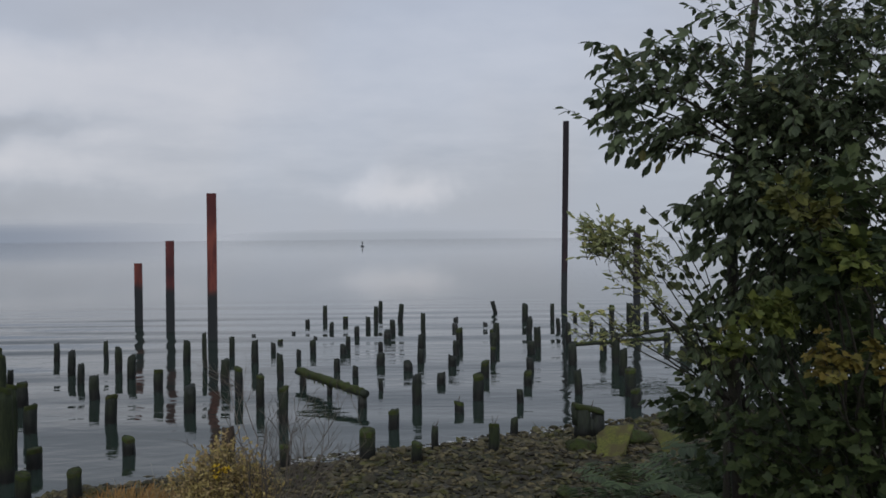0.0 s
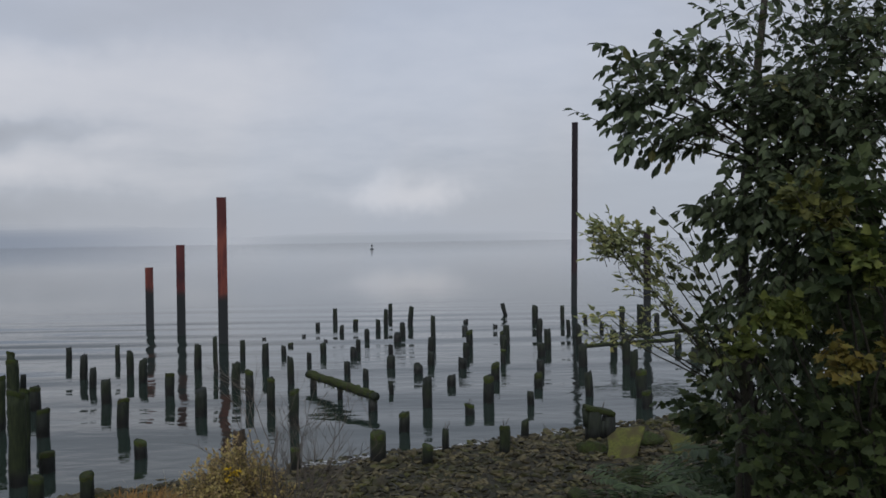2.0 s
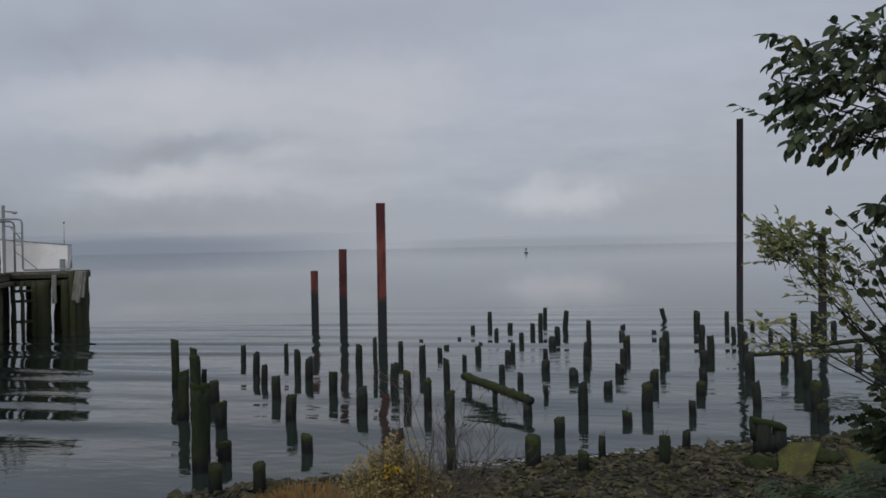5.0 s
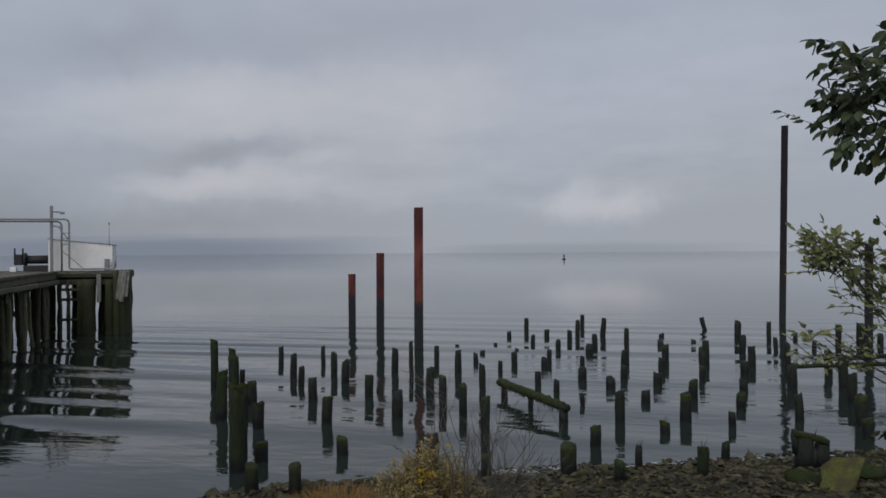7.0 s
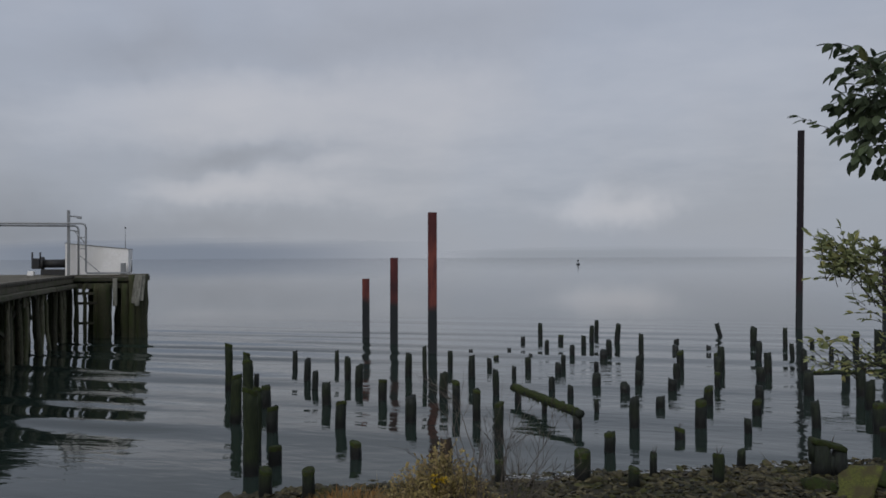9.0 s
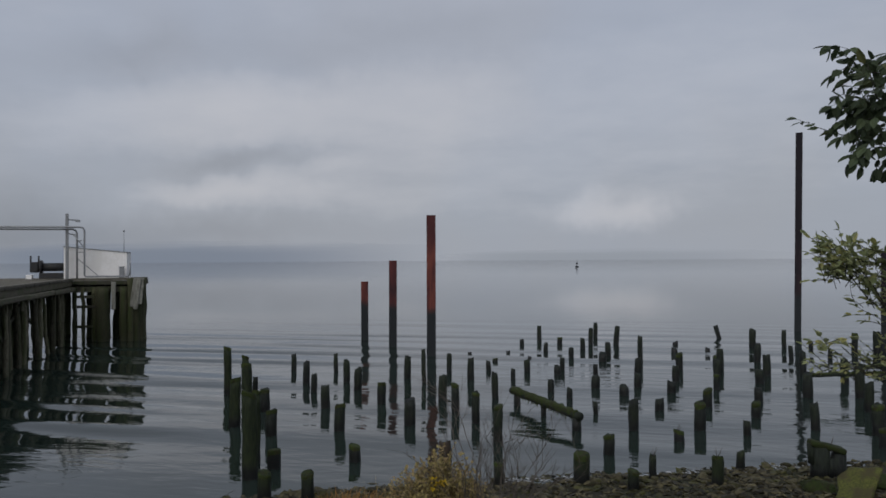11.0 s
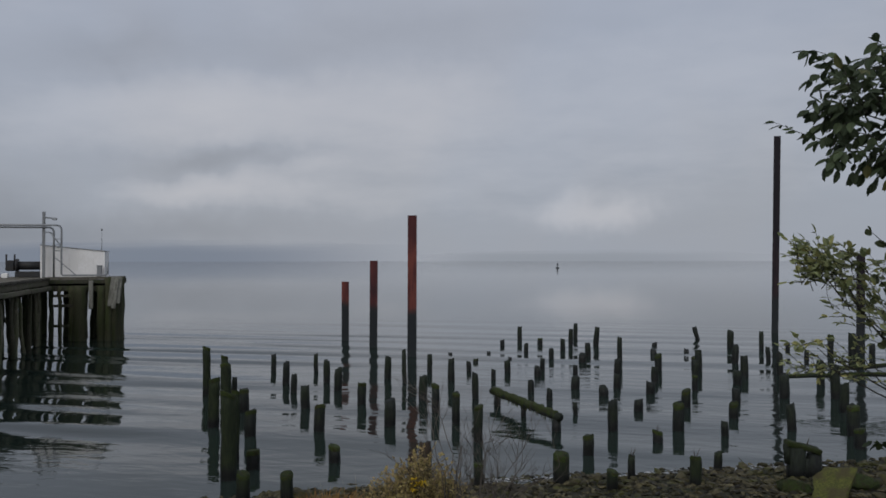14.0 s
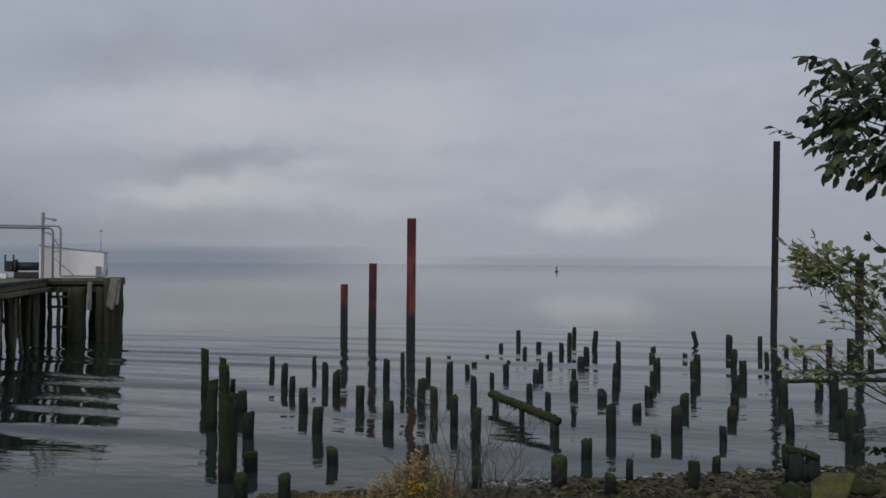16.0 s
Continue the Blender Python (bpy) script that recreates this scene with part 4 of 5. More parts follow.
def alder():
    rng = random.Random(21)
    base = tagged(new("shore_tree"), "dark leafy broadleaf tree leaning out over the bank", "tree")
    x, y = 2.15, 5.7
    z = ground_z(x, y)
    v, f = tube([(x, y, z - 0.3), (x - 0.06, y, z + 1.0), (x - 0.05, y + 0.05, z + 2.2), (x + 0.1, y, z + 3.6), (x + 0.3, y, z + 5.4)], [0.06, 0.045, 0.035, 0.025, 0.012], 10)
    mesh_object("trunk", v, f, BARK, base, smooth=True)
    wood, leaves = Twigs(), Leaves()
    hub = (2.45, 5.1, 5.0)
    # centre, radii, twigs
    cloud = [((1.10, 4.9, 5.40), (0.13, 0.2, 0.07), 16), ((1.28, 4.85, 5.62), (0.30, 0.40, 0.20), 46), ((1.22, 4.90, 5.74), (0.12, 0.3, 0.10), 16), ((1.06, 4.9, 5.56), (0.13, 0.3, 0.10), 20),
             ((1.32, 4.9, 5.36), (0.24, 0.3, 0.12), 36), ((1.55, 4.9, 5.55), (0.2, 0.3, 0.26), 44), ((1.62, 4.9, 5.85), (0.2, 0.3, 0.2), 18), ((1.72, 4.8, 6.0), (0.20, 0.5, 0.26), 24), ((2.1, 4.7, 6.2), (0.5, 0.6, 0.35), 36), ((2.5, 5.2, 6.12), (0.36, 0.5, 0.30), 50), ((2.55, 5.3, 5.55), (0.4, 0.5, 0.3), 70), ((1.42, 4.95, 5.88), (0.22, 0.25, 0.10), 22), ((1.34, 4.9, 5.86), (0.12, 0.2, 0.07), 10), ((1.10, 4.9, 5.60), (0.06, 0.2, 0.14), 24), ((1.12, 4.9, 5.78), (0.07, 0.15, 0.07), 22), ((1.68, 5.0, 5.00), (0.09, 0.3, 0.20), 30), ((1.36, 4.9, 5.30), (0.14, 0.2, 0.07), 14),
             ((1.78, 5.0, 4.86), (0.18, 0.3, 0.22), 26), ((1.80, 5.1, 4.40), (0.16, 0.3, 0.25), 12), ((1.78, 5.1, 3.98), (0.16, 0.3, 0.2), 9), ((2.0, 4.8, 5.6), (0.36, 0.5, 0.28), 140), ((2.5, 4.6, 5.7), (0.5, 0.6, 0.5), 110), ((1.88, 4.8, 5.12), (0.20, 0.4, 0.30), 92),
             ((2.2, 4.8, 5.1), (0.4, 0.5, 0.35), 100), ((1.98, 4.9, 4.55), (0.20, 0.4, 0.35), 34), ((2.8, 4.4, 6.4), (0.5, 0.6, 0.4), 70),
             ((2.4, 4.9, 4.5), (0.4, 0.5, 0.4), 100), ((2.06, 4.9, 4.0), (0.20, 0.4, 0.3), 36), ((3.1, 4.6, 5.2), (0.5, 0.6, 0.7), 120)]
    for c, radii, count in cloud:
        if c[0] < 1.7 and c[2] > 5.2:
            c = (c[0], c[1], c[2] + 0.07)
        limb(base, hub, c, 0.012, 0.003, 0.08, rng)
        clump(rng, leaves, wood, c, radii, int(count * (0.36 if c[0] < 1.45 else 0.6 if c[0] < 1.7 else 0.95 if c[0] < 2.15 else 1.5)), "oval", 0.092 if c[0] < 1.7 else 0.078, hub, 0.048, 0.32, 1.1 if c[0] < 1.7 else 0.8)
    # the long thin shoot reaching furthest out
    spray(random.Random(8), leaves, wood, (1.10, 4.9, 5.47), (-1, 0.05, 0.02), 0.46, "slim", 0.085, 0.045, 0.0)
    spray(rng, leaves, wood, (1.28, 4.9, 5.86), (-1, 0.0, 0.10), 0.20, "oval", 0.075, 0.06, 0.0)
    spray(rng, leaves, wood, (1.12, 4.9, 5.84), (-1, 0.0, 0.75), 0.20, "oval", 0.085, 0.05, 0.0)
    for k in range(6):
        spray(rng, leaves, wood, (1.04 + 0.07 * k, 4.85, 5.42 - 0.015 * k), (-0.3, 0.0, -0.6), 0.06, "oval", 0.085, 0.05, 1.2)
    tagged(wood.make("twig_mass", BARK, base), kind="stuff")
    leaves.make("crown", LEAF, base, "dark green oval leaves")


alder()


def sallow():
    rng = random.Random(33)
    base = tagged(new("pale_shrub"), "thin shrub with pale yellow-green narrow leaves", "shrub")
    x, y = 2.0, 5.6
    z = ground_z(x, y)
    wood, leaves = Twigs(), Leaves()
    for i, (c, radii, count) in enumerate((((1.16, 5.55, 4.76), (0.20, 0.3, 0.14), 74), ((1.04, 5.5, 4.80), (0.12, 0.2, 0.11), 26), ((1.32, 5.6, 4.54), (0.16, 0.3, 0.15), 50), ((1.50, 5.6, 4.62), (0.22, 0.3, 0.20), 26),
                                           ((1.12, 5.5, 4.12), (0.26, 0.25, 0.06), 30), ((1.36, 5.6, 4.12), (0.20, 0.3, 0.10), 30), ((1.08, 5.5, 4.24), (0.08, 0.1, 0.06), 8),
                                           ((1.44, 5.4, 4.34), (0.16, 0.3, 0.12), 18), ((1.62, 5.5, 4.10), (0.22, 0.3, 0.14), 18))):
        root = (x, y, z + 0.8)
        limb(base, root, c, 0.008, 0.003, 0.05, rng)
        clump(rng, leaves, wood, c, radii, int(count * 0.62), "slim" if i % 3 else "oval", 0.070 if c[2] > 4.2 else 0.048, root, 0.048, 0.24, 0.0)
    bar("stem", [(x, y, z - 0.2), (x, y, z + 0.85)], [0.03, 0.02], BARK, base)
    tagged(wood.make("twig_mass", BARK, base), kind="stuff")
    leaves.make("foliage", PALE_LEAF, base, "pale yellow-green leaves")


sallow()


def round_leaf_shrub():
    """Arching stems with sparse, large, nearly round leaves."""
    rng = random.Random(36)
    base = tagged(new("round_leaf_shrub"), "open arching shrub with large round olive-green leaves", "shrub")
    x, y = 2.25, 5.75
    z = ground_z(x, y)
    wood, leaves = Twigs(), Leaves()
    tips = [(1.44, 4.98), (1.58, 4.92), (1.70, 4.86), (1.38, 4.74), (1.84, 4.80), (1.52, 4.56), (1.66, 4.66), (1.42, 4.30), (1.60, 4.30), (1.75, 4.48), (1.88, 4.40), (1.52, 4.02), (1.70, 4.06),
            (1.85, 4.15), (1.62, 3.82), (1.92, 3.95), (1.72, 3.62), (1.95, 4.60), (1.98, 4.86)]
    for tx, tz in tips:
        a, b = Vector((x, y, z + 0.5)), Vector((tx, 5.6 + rng.uniform(-0.2, 0.2), tz))
        stem = []
        for k in range(11):
            q = k / 10
            stem.append(a.lerp(b, q) + Vector((rng.gauss(0, 0.012), rng.gauss(0, 0.012), 0.22 * math.sin(math.pi * q) * (b - a).length * 0.6)))
        wood.add(stem, [0.008 * (1 - 0.75 * k / 10) for k in range(11)], 5)
        for k in range(4, 11):
            for _ in range(2 if k > 6 else 1):
                d = (stem[k] - stem[k - 1]).normalized() + Vector((rng.gauss(0, 0.6), rng.gauss(0, 0.6), rng.gauss(-0.3, 0.5)))
                leaves.add("round", stem[k], d, Vector((rng.gauss(0, 0.7), rng.gauss(-0.4, 0.6), rng.uniform(0.1, 1.0))), rng.uniform(0.04, 0.075))
    bar("stem", [(x, y, z - 0.2), (x, y, z + 0.6)], [0.022, 0.014], BARK, base)
    tagged(wood.make("twig_mass", BARK, base), kind="stuff")
    leaves.make("foliage", ROUND_LEAF, base, "large round olive-green leaves")


round_leaf_shrub()


def maple(name, x, y, cloud, mat, label, seed, size=0.085, shape="lobed", reach=0.28):
    rng = random.Random(seed)
    base = tagged(new(name), label, "shrub", "bank shrubs")
    z = ground_z(x, y)
    wood, leaves = Twigs(), Leaves()
    for c, radii, count in cloud:
        limb(base, (x, y, z - 0.1), c, 0.010, 0.004, 0.1, rng)
        clump(rng, leaves, wood, c, radii, int(count * 1.6), shape, size, (x, y, z + 0.3), 0.06 if reach > 0.2 else 0.035, reach, 0.5)
    tagged(wood.make("twig_mass", BARK, base), kind="stuff")
    leaves.make("foliage", mat, base)


maple("maple_shrub", 2.5, 4.1, [((2.15, 4.1, 3.9), (0.38, 0.4, 0.35), 70), ((2.3, 4.0, 4.3), (0.4, 0.4, 0.45), 80), ((2.0, 4.3, 3.5), (0.32, 0.4, 0.3), 55), ((2.3, 3.9, 3.4), (0.5, 0.4, 0.4), 80), ((1.70, 4.3, 3.66), (0.13, 0.2, 0.24), 22),
                                ((2.6, 3.9, 4.9), (0.4, 0.4, 0.4), 60), ((2.75, 4.0, 3.9), (0.4, 0.4, 0.7), 90)], MAPLE, "dense dark green shrub with lobed leaves", 41, 0.07)
maple("maple_shrub", 2.6, 3.7, [((1.95, 3.75, 4.92), (0.34, 0.22, 0.16), 26), ((1.78, 3.45, 4.70), (0.15, 0.14, 0.10), 20)], MAPLE, "lobed olive leaves beginning to turn yellow", 42, 0.08)
maple("fresh_shrub", 2.3, 4.5, [((1.52, 3.68, 4.42), (0.12, 0.12, 0.09), 22), ((1.41, 3.82, 4.27), (0.10, 0.12, 0.06), 11), ((1.70, 3.34, 4.73), (0.11, 0.10, 0.06), 10), ((1.80, 3.28, 4.62), (0.09, 0.08, 0.05), 7)], FRESH_LEAF, "lighter yellow-green lobed leaves on thin stems", 45, 0.05, reach=0.14)
maple("turning_shrub", 2.5, 4.5, [((1.64, 3.34, 4.27), (0.10, 0.10, 0.085), 24), ((1.82, 3.28, 4.28), (0.07, 0.08, 0.06), 9)], GOLD_LEAF, "small shrub turning orange and yellow", 43, 0.042, reach=0.12)
maple("turning_shrub", 2.5, 4.4, [((1.50, 3.38, 4.95), (0.10, 0.10, 0.07), 14), ((1.58, 3.36, 4.87), (0.10, 0.10, 0.07), 16)], OLIVE_LEAF, "thin shrub with leaves turning olive and gold", 47, 0.045, reach=0.14)
maple("maple_shrub", 3.0, 6.3, [((2.45, 6.5, 3.7), (0.40, 0.5, 0.45), 50), ((2.9, 6.4, 4.3), (0.6, 0.5, 0.8), 110), ((3.2, 6.4, 3.2), (0.8, 0.5, 0.6), 90), ((2.5, 6.4, 3.0), (0.40, 0.5, 0.35), 40), ((2.15, 6.5, 3.30), (0.30, 0.4, 0.14), 16), ((2.16, 6.6, 3.9), (0.22, 0.4, 0.3), 12), ((2.05, 6.5, 3.42), (0.25, 0.4, 0.15), 14)], MAPLE, "dense dark green shrub on the bank", 44, 0.085)


def fern(x, y, size, seed, count=9, mat=FERN, label="green fern on the bank"):
    rng = random.Random(seed)
    base = tagged(new("fern"), label, "fern", "ferns on the bank")
    leaves, stems = Leaves(), Twigs()
    z = ground_z(x, y)
    for i in range(count):
        a = 2 * math.pi * i / count + rng.uniform(-0.2, 0.2)
        d = Vector((math.cos(a), math.sin(a), 0))
        pts = []
        ln = size * rng.uniform(0.7, 1.1)
        for k in range(13):
            s = k / 12
            pts.append(Vector((x, y, z)) + d * ln * s * 0.95 + Vector((0, 0, ln * (1.35 * s - 0.95 * s * s) + 0.05)))
        stems.add(pts, [0.005 * (1 - s / 14) for s in range(13)])
        side = d.cross(Vector((0, 0, 1)))
        for k in range(2, 13):
            w = ln * 0.32 * math.sin(math.pi * min(k / 12 * 0.85 + 0.12, 1))
            for sg in (-1, 1):
                leaves.add("slim", pts[k], side * sg + d * 0.45 + Vector((0, 0, -0.15)), Vector((0, 0, 1)) + d * 0.2, max(w, 0.02) * rng.uniform(0.85, 1.1))
    tagged(stems.make("stalk_mass", TWIG, base), kind="stuff")
    leaves.make("fronds", mat, base)


for fx, fy, fs, fseed in ((1.95, 9.9, 0.80, 1), (3.1, 9.6, 0.9, 2), (3.4, 10.4, 1.0, 4), (2.95, 12.6, 0.9, 5), (2.65, 7.5, 0.8, 6), (3.9, 11.6, 1.1, 7), (2.85, 7.3, 0.95, 9), (2.45, 10.6, 0.75, 10), (1.7, 8.6, 0.5, 11)):
    fern(fx, fy, fs, fseed)


def grass_tussock(name, x, y, count, height, spread, mat, seed, label, bend=0.4, width=0.006):
    rng = random.Random(seed)
    z = ground_z(x, y)
    verts, faces = [], []
    for _ in range(count):
        a, rr = rng.uniform(0, 2 * math.pi), spread * rng.random() ** 0.6
        p = Vector((x + rr * math.cos(a), y + rr * math.sin(a), z - 0.05))
        d = Vector((math.cos(a) * bend * rng.random() + rng.gauss(0, 0.15), math.sin(a) * bend * rng.random() + rng.gauss(0, 0.15), 1)).normalized()
        h = height * rng.uniform(0.45, 1.1)
        side = Vector((rng.gauss(0, 1), rng.gauss(0, 0.4), 0)).normalized() * width * rng.uniform(0.6, 1.4)
        k = len(verts)
        for s in (0, 0.4, 0.75, 1.0):
            q = p + d * h * s + Vector((d.x, d.y, -0.35)) * h * bend * s * s * 0.6
            if s < 1:
                verts += [q - side * (1 - 0.6 * s), q + side * (1 - 0.6 * s)]
            else:
                verts.append(q)
        faces += [(k, k + 1, k + 3, k + 2), (k + 2, k + 3, k + 5, k + 4), (k + 4, k + 5, k + 6)]
    return tagged(mesh_object(name, verts, faces, mat), label, "grass", kind="stuff")


grass_tussock("dry_grass", -1.95, 6.3, 2200, 1.08, 0.44, GRASS, 51, "tall dry yellow-brown grass on the bank", 0.35, 0.0045)
grass_tussock("dry_grass", -1.40, 6.2, 260, 0.95, 0.40, GRASS, 52, "thin dry grass beside the bare shrub", 0.5, 0.004)
grass_tussock("dry_grass", -0.85, 7.0, 160, 0.75, 0.45, GRASS, 53, "thin dry grass on the bank", 0.5, 0.004)
grass_tussock("dry_brush", -5.4, 13.2, 1100, 0.52, 0.75, BROWN_BRUSH, 54, "low orange-brown dead brush", 0.9, 0.010)
grass_tussock("dry_brush", -4.2, 12.6, 700, 0.36, 0.80, BROWN_BRUSH, 55, "low brown dead brush", 0.8, 0.008)
grass_tussock("dry_brush", -2.35, 6.9, 260, 0.95, 0.30, BROWN_BRUSH, 56, "brown dead stalks beside the grass", 0.4, 0.004)


def yellow_bush():
    rng = random.Random(61)
    base = tagged(new("yellow_weed"), "yellowing leafy weed with small yellow flowers", "weed")
    x, y = -1.79, 6.35
    z = ground_z(x, y)
    wood, leaves, flowers = Twigs(), Leaves(), Leaves()
    for i in range(1100):
        a = rng.uniform(0, 6.28)
        rr = 0.37 * rng.random() ** 0.5
        top = Vector((x + rr * math.cos(a), y + rr * math.sin(a), z + rng.uniform(0.66, 1.54) - 0.80 * rr * rr / 0.37))
        spray(rng, leaves, wood, top - Vector((0.1 * math.cos(a), 0.1 * math.sin(a), 0.55)), Vector((math.cos(a) * 0.25, math.sin(a) * 0.25, 1)), 0.42, "oval", 0.033, 0.023, 0.0)
    for i in range(4):
        c = Vector((x + rng.uniform(0.02, 0.11), y - 0.26, z + 1.13 + rng.uniform(-0.03, 0.03)))
        for k in range(14):
            d = Vector((rng.gauss(0, 1), rng.gauss(0, 1), rng.gauss(0.4, 0.6))).normalized()
            flowers.add("oval", c + d * 0.015, d, Vector((0, 0, 1)) + d, 0.028)
    tagged(wood.make("stalk_mass", TWIG, base), kind="stuff")
    leaves.make("foliage", WEED, base)
    flowers.make("flower_head", FLOWER, base, "bright yellow flower")


yellow_bush()


def bare_shrub():
    rng = random.Random(71)
    base = tagged(new("bare_shrub"), "leafless shrub with fine grey-brown twigs", "shrub")
    wood = Twigs()
    z = ground_z(-1.45, 6.1)

    def grow(p, d, ln, r, depth):
        pts = [p.copy()]
        steps = 6
        for i in range(steps):
            d = (d + Vector((rng.gauss(0, 0.09), rng.gauss(0, 0.09), rng.gauss(0.02, 0.07)))).normalized()
            p = p + d * ln / steps
            pts.append(p.copy())
            if depth < 3 and i > 1 and rng.random() < 0.85:
                side = Vector((rng.gauss(0, 0.8), rng.gauss(0, 0.5), rng.gauss(0.25, 0.3)))
                grow(p.copy(), (d + side * 0.9).normalized(), ln * rng.uniform(0.35, 0.6), r * 0.55, depth + 1)
        wood.add(pts, [r * (1 - 0.6 * i / steps) for i in range(steps + 1)], 4)

    for dx, dz, ln in ((-0.08, 1.0, 1.30), (0.05, 1.0, 1.18), (0.18, 0.95, 1.1), (-0.14, 1.0, 0.95), (0.26, 0.9, 1.05), (0.02, 1.0, 0.95), (0.12, 1.0, 1.15), (0.34, 1.0, 1.0), (0.22, 1.0, 1.1), (0.42, 0.95, 0.95), (0.10, 1.0, 0.9)):
        grow(Vector((-1.45 + dx * 0.2, 6.1, z - 0.1)), Vector((dx, 0.05, dz)).normalized(), ln, 0.0088, 0)
    tagged(wood.make("twig_mass", TWIG, base), kind="stuff")


bare_shrub()

# ---- beach ----
for sx, sy, tall, sr, sseed in ((-1.70, 17.27, 0.62, 0.175, 401), (-0.59, 16.71, 0.40, 0.12, 402), (-0.22, 17.91, 0.50, 0.08, 403), (1.08, 17.42, 0.58, 0.12, 404), (1.68, 19.13, 0.42, 0.095, 405), (-3.38, 16.6, 0.48, 0.11, 406), (-7.72, 14.4, 0.55, 0.13, 407), (-6.78, 14.4, 0.55, 0.13, 408)):
    shore_pile(sx, sy, tall, sr, sseed)


def tuft(x, y, z, seed):
    """Dry stalks rooted in a rotten top."""
    rng = random.Random(seed)
    base = tagged(new("grass_tuft"), "dry stalks growing from a rotten pile top", "grass")
    for _ in range(4):
        d = Vector((rng.gauss(0, 0.35), rng.gauss(0, 0.2), 1)).normalized() * rng.uniform(0.12, 0.26)
        bar("stalk", [(x, y, z - 0.03), Vector((x, y, z)) + d * 0.6, Vector((x, y, z)) + d], [0.008, 0.006, 0.003], TWIG, base, sides=4)


tuft(-0.22, 17.91, ground_z(-0.22, 17.91) + 0.50, 1)
tuft(1.08, 17.42, ground_z(1.08, 17.42) + 0.58, 2)
tuft(0.4, 21.7, 0.29, 3)


def shard(seed, count=15):
    """Verts and triangles of one angular broken stone, about 1 across."""
    rng = random.Random(seed)
    bm = bmesh.new()
    for _ in range(count):
        d = Vector((rng.gauss(0, 1), rng.gauss(0, 1), rng.gauss(0, 1))).normalized()
        bm.verts.new(d * rng.uniform(0.38, 0.56))
    bmesh.ops.convex_hull(bm, input=bm.verts[:])
    for q in [q for q in bm.verts if not q.link_faces]:
        bm.verts.remove(q)
    return bm


def stone_mesh(seed, flat, bevel=0.05):
    bm = shard(seed, 18)
    bmesh.ops.bevel(bm, geom=bm.edges[:], offset=bevel, segments=1, affect="EDGES")
    for q in bm.verts:
        q.co.z *= flat
    me = bpy.data.meshes.new("stone")
    bm.to_mesh(me)
    bm.free()
    me.materials.append(STONE)
    return me


def beach_spot(rng):
    x = rng.uniform(-8.5, 8.5)
    d = rng.random() ** 1.2 * 8.5 - 0.5
    return x, shore_y(x) - 1.1 * d, d


def make_boulder(x, y, size, seed, flat, label, mat=None):
    me = stone_mesh(seed, flat)
    ob = new("boulder", me)
    if mat:
        me.materials[0] = mat
    ob.matrix_world = pose(x, y, ground_z(x, y) + 0.15 * size * flat, 0, 0, seed * 40) @ Matrix.Diagonal((size, size * 0.75, size, 1))
    tagged(ob, label, "boulder")


make_boulder(2.95, 17.2, 0.95, 3, 0.45, "flat mossy boulder on the beach", MOSS)
make_boulder(3.2, 14.2, 0.95, 5, 0.5, "dark flat mossy boulder on the beach", MOSS)
make_boulder(3.65, 13.7, 0.85, 6, 0.5, "flat mossy boulder on the beach", MOSS)
make_boulder(2.05, 13.1, 0.6, 7, 0.5, "flat mossy boulder on the beach", MOSS)
make_boulder(4.2, 17.6, 0.9, 8, 0.6, "dark mossy boulder on the beach", MOSS)


def slab(x, y, turn, tilt, w, d, label):
    bm = box_bm((w, d, 0.10), bevel=0.02)
    bmesh.ops.subdivide_edges(bm, edges=bm.edges[:], cuts=3, use_grid_fill=True)
    for q in bm.verts:
        q.co += Vector((0.22 * noise.noise(q.co * 2.6 + Vector((x, 0, 0))), 0.22 * noise.noise(q.co * 2.6 + Vector((5, y, 0))), 0.06 * noise.noise(q.co * 3)))
    ob = part("mossy_slab", bm, MOSS_BRIGHT, smooth=True)
    ob.matrix_world = pose(x, y, ground_z(x, y) + 0.22, tilt, 0, turn)
    tagged(ob, label, "slab")


tagged(bar("driftwood", [(3.4, 14.3, ground_z(3.4, 14.3) + 0.04), (4.0, 14.1, ground_z(4.0, 14.1) + 0.10), (4.7, 14.1, ground_z(4.7, 14.1) + 0.05)], [0.05, 0.045, 0.03], BARK), "thin dark driftwood pole on the stones", "driftwood")
MOSS_BRIGHT = speckled("yellow_moss", [(0.042, 0.048, 0.013), (0.095, 0.10, 0.025), (0.05, 0.044, 0.020)], 3.0, 0.95, 0.015)
slab(3.52, 16.5, -30, 42, 0.74, 0.86, "tilted slab covered with yellow-green moss")
slab(4.65, 16.3, -10, 32, 0.5, 0.5, "small tilted slab covered with yellow-green moss")


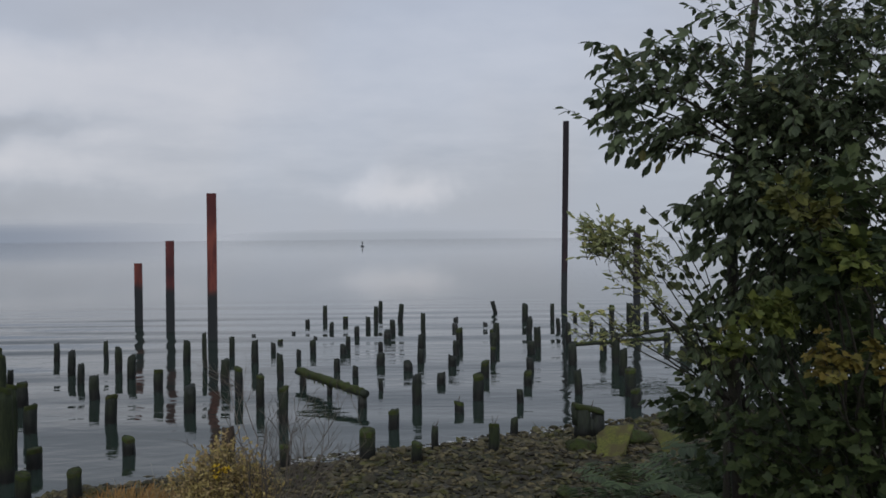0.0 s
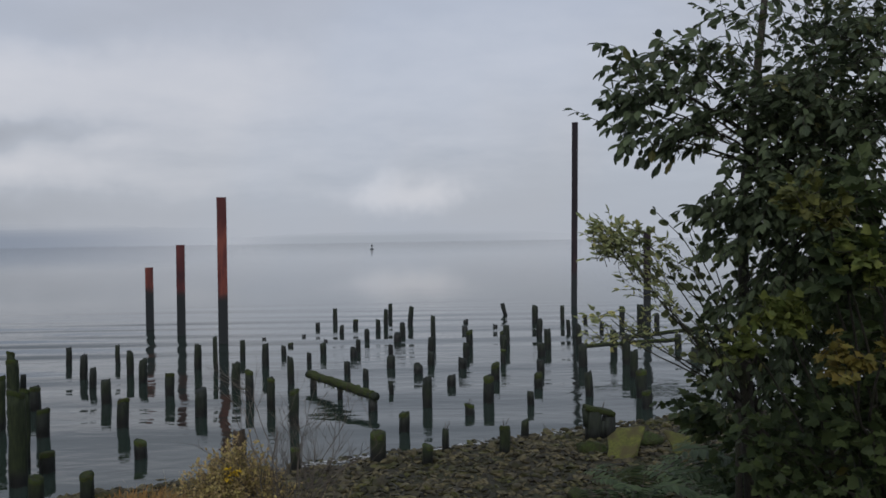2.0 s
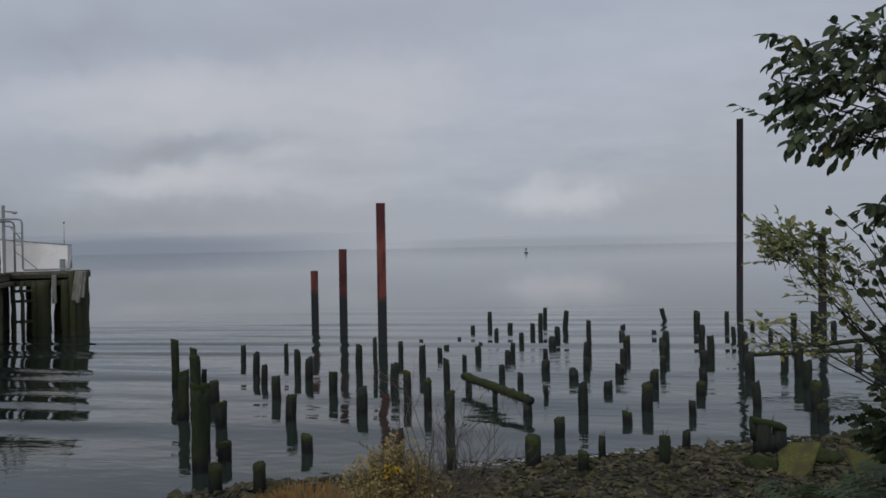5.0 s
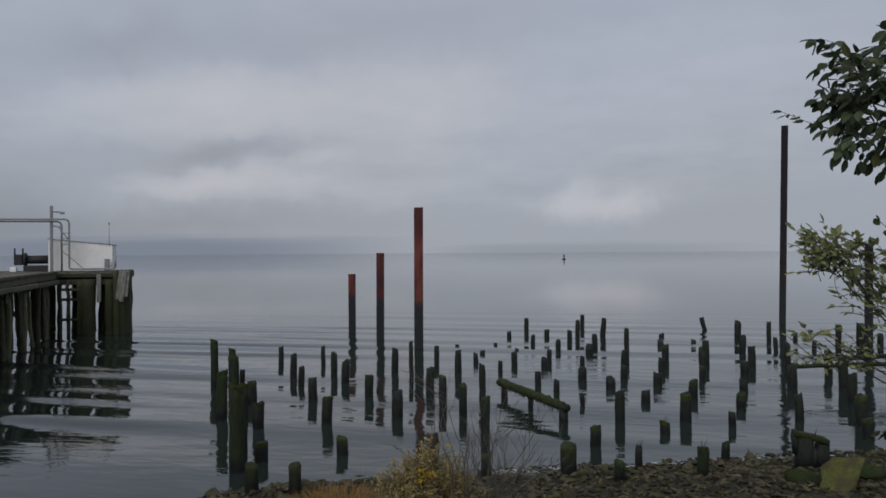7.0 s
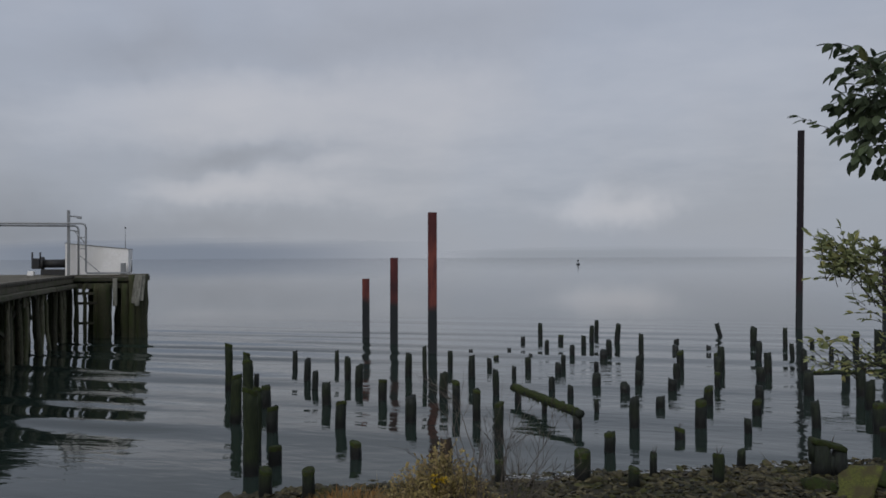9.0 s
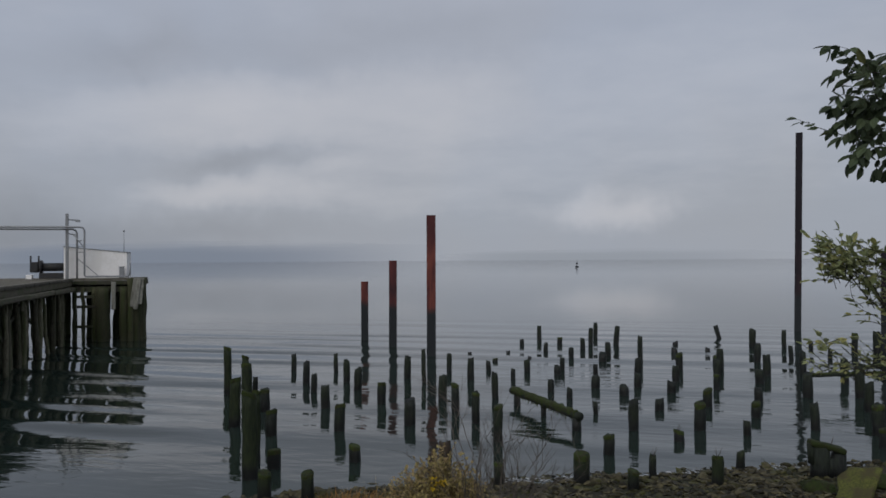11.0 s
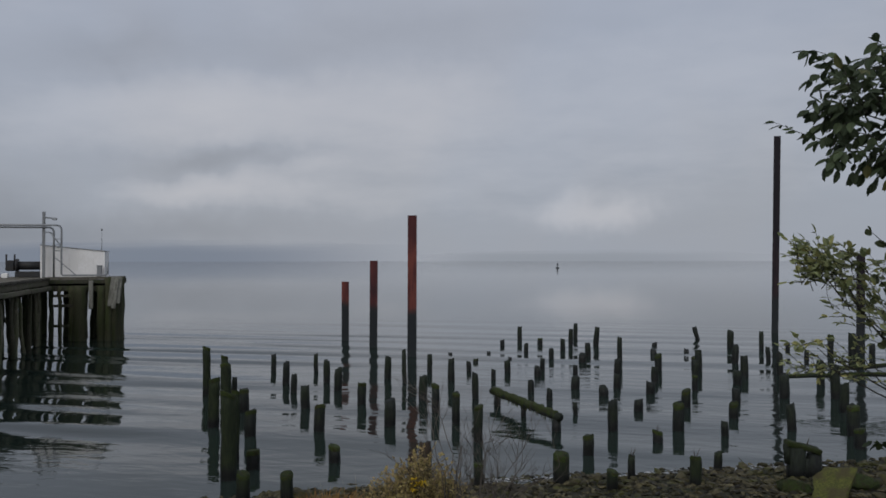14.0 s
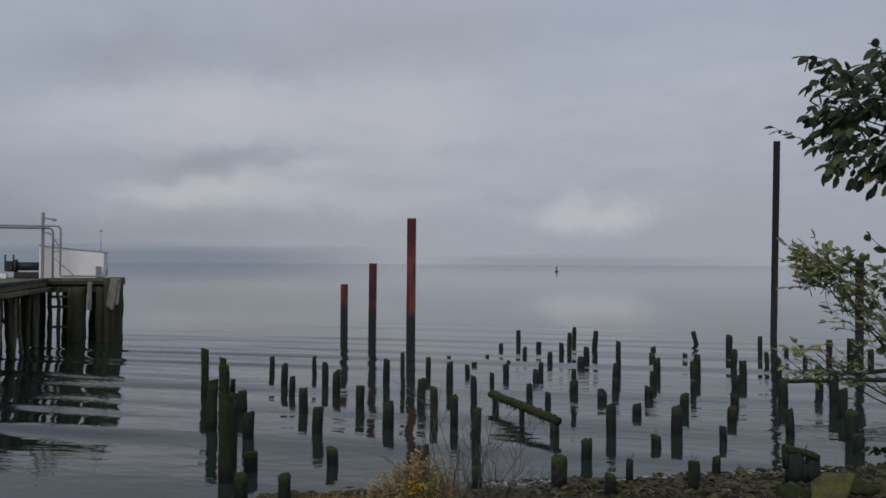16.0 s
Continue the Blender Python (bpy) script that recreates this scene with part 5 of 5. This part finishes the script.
def pebbles():
    """Small stones too many to count."""
    kinds = []
    for i in range(12):
        bm = shard(500 + i, 11)
        bm.verts.index_update()
        kinds.append((np.array([q.co[:] for q in bm.verts]), [tuple(q.index for q in f.verts) for f in bm.faces]))
        bm.free()
    verts, faces, k = [], [], 0
    py = random.Random(9)
    for _ in range(15000):
        x, y, d = beach_spot(py)
        size = 0.05 + 0.17 * py.random() ** 2.2
        unit, tri = kinds[py.randrange(12)]
        p = unit * size * np.array([1.35, py.uniform(0.7, 1.0), py.uniform(0.35, 0.6)])
        tip = py.uniform(-0.5, 0.5)
        p = np.stack([p[:, 0], p[:, 1] * math.cos(tip) - p[:, 2] * math.sin(tip), p[:, 1] * math.sin(tip) + p[:, 2] * math.cos(tip)], -1)
        a = py.uniform(0, 6.28)
        c, s = math.cos(a), math.sin(a)
        p = np.stack([p[:, 0] * c - p[:, 1] * s, p[:, 0] * s + p[:, 1] * c, p[:, 2]], -1) + np.array([x, y, ground_z(x, y) + 0.12 * size])
        verts.append(p)
        faces += [(a0 + k, b0 + k, c0 + k) for a0, b0, c0 in tri]
        k += len(unit)
    ob = mesh_object("pebbles", np.concatenate(verts), faces, PEBBLE)
    tagged(ob, "small dark brown and olive beach pebbles", "pebbles", kind="stuff")


pebbles()
STONES = [stone_mesh(20 + i, 0.38 + 0.07 * (i % 4)) for i in range(8)]
stone_rng = random.Random(77)
for i in range(300):
    bx, by, bd = beach_spot(stone_rng)
    size = 0.18 + 0.30 * stone_rng.random() ** 2
    rock = new("stone", STONES[i % 8])
    rock.parent = GROUND
    rock.matrix_world = pose(bx, by, ground_z(bx, by) + 0.10 * size, stone_rng.uniform(-15, 15), stone_rng.uniform(-15, 15), stone_rng.uniform(0, 360)) @ Matrix.Diagonal((size, size * stone_rng.uniform(0.6, 1.0), size, 1))


def foam():
    """Thin broken foam where small waves touch the stones."""
    rng = random.Random(91)
    verts, faces = [], []
    for _ in range(240):
        x = rng.choice((rng.uniform(0.6, 3.2), rng.uniform(-0.5, 4.2), rng.uniform(-3.4, -1.9)))
        y = shore_y(x) + rng.gauss(0.18, 0.10) + 0.12 * noise.noise((x * 1.3, 0, 0))
        r, k = rng.uniform(0.01, 0.04), len(verts)
        for i in range(7):
            a = 2 * math.pi * i / 7
            rr = r * rng.uniform(0.6, 1.3)
            verts.append((x + 2.2 * rr * math.cos(a), y + rr * math.sin(a), 0.012))
        faces.append(tuple(range(k, k + 7)))
    tagged(mesh_object("foam", verts, faces, FOAM), "thin white foam along the water's edge", "foam", kind="stuff")


FOAM = speckled("foam", [(0.30, 0.31, 0.32), (0.50, 0.51, 0.52)], 20, 0.7, 0.0, vary=0)
foam()
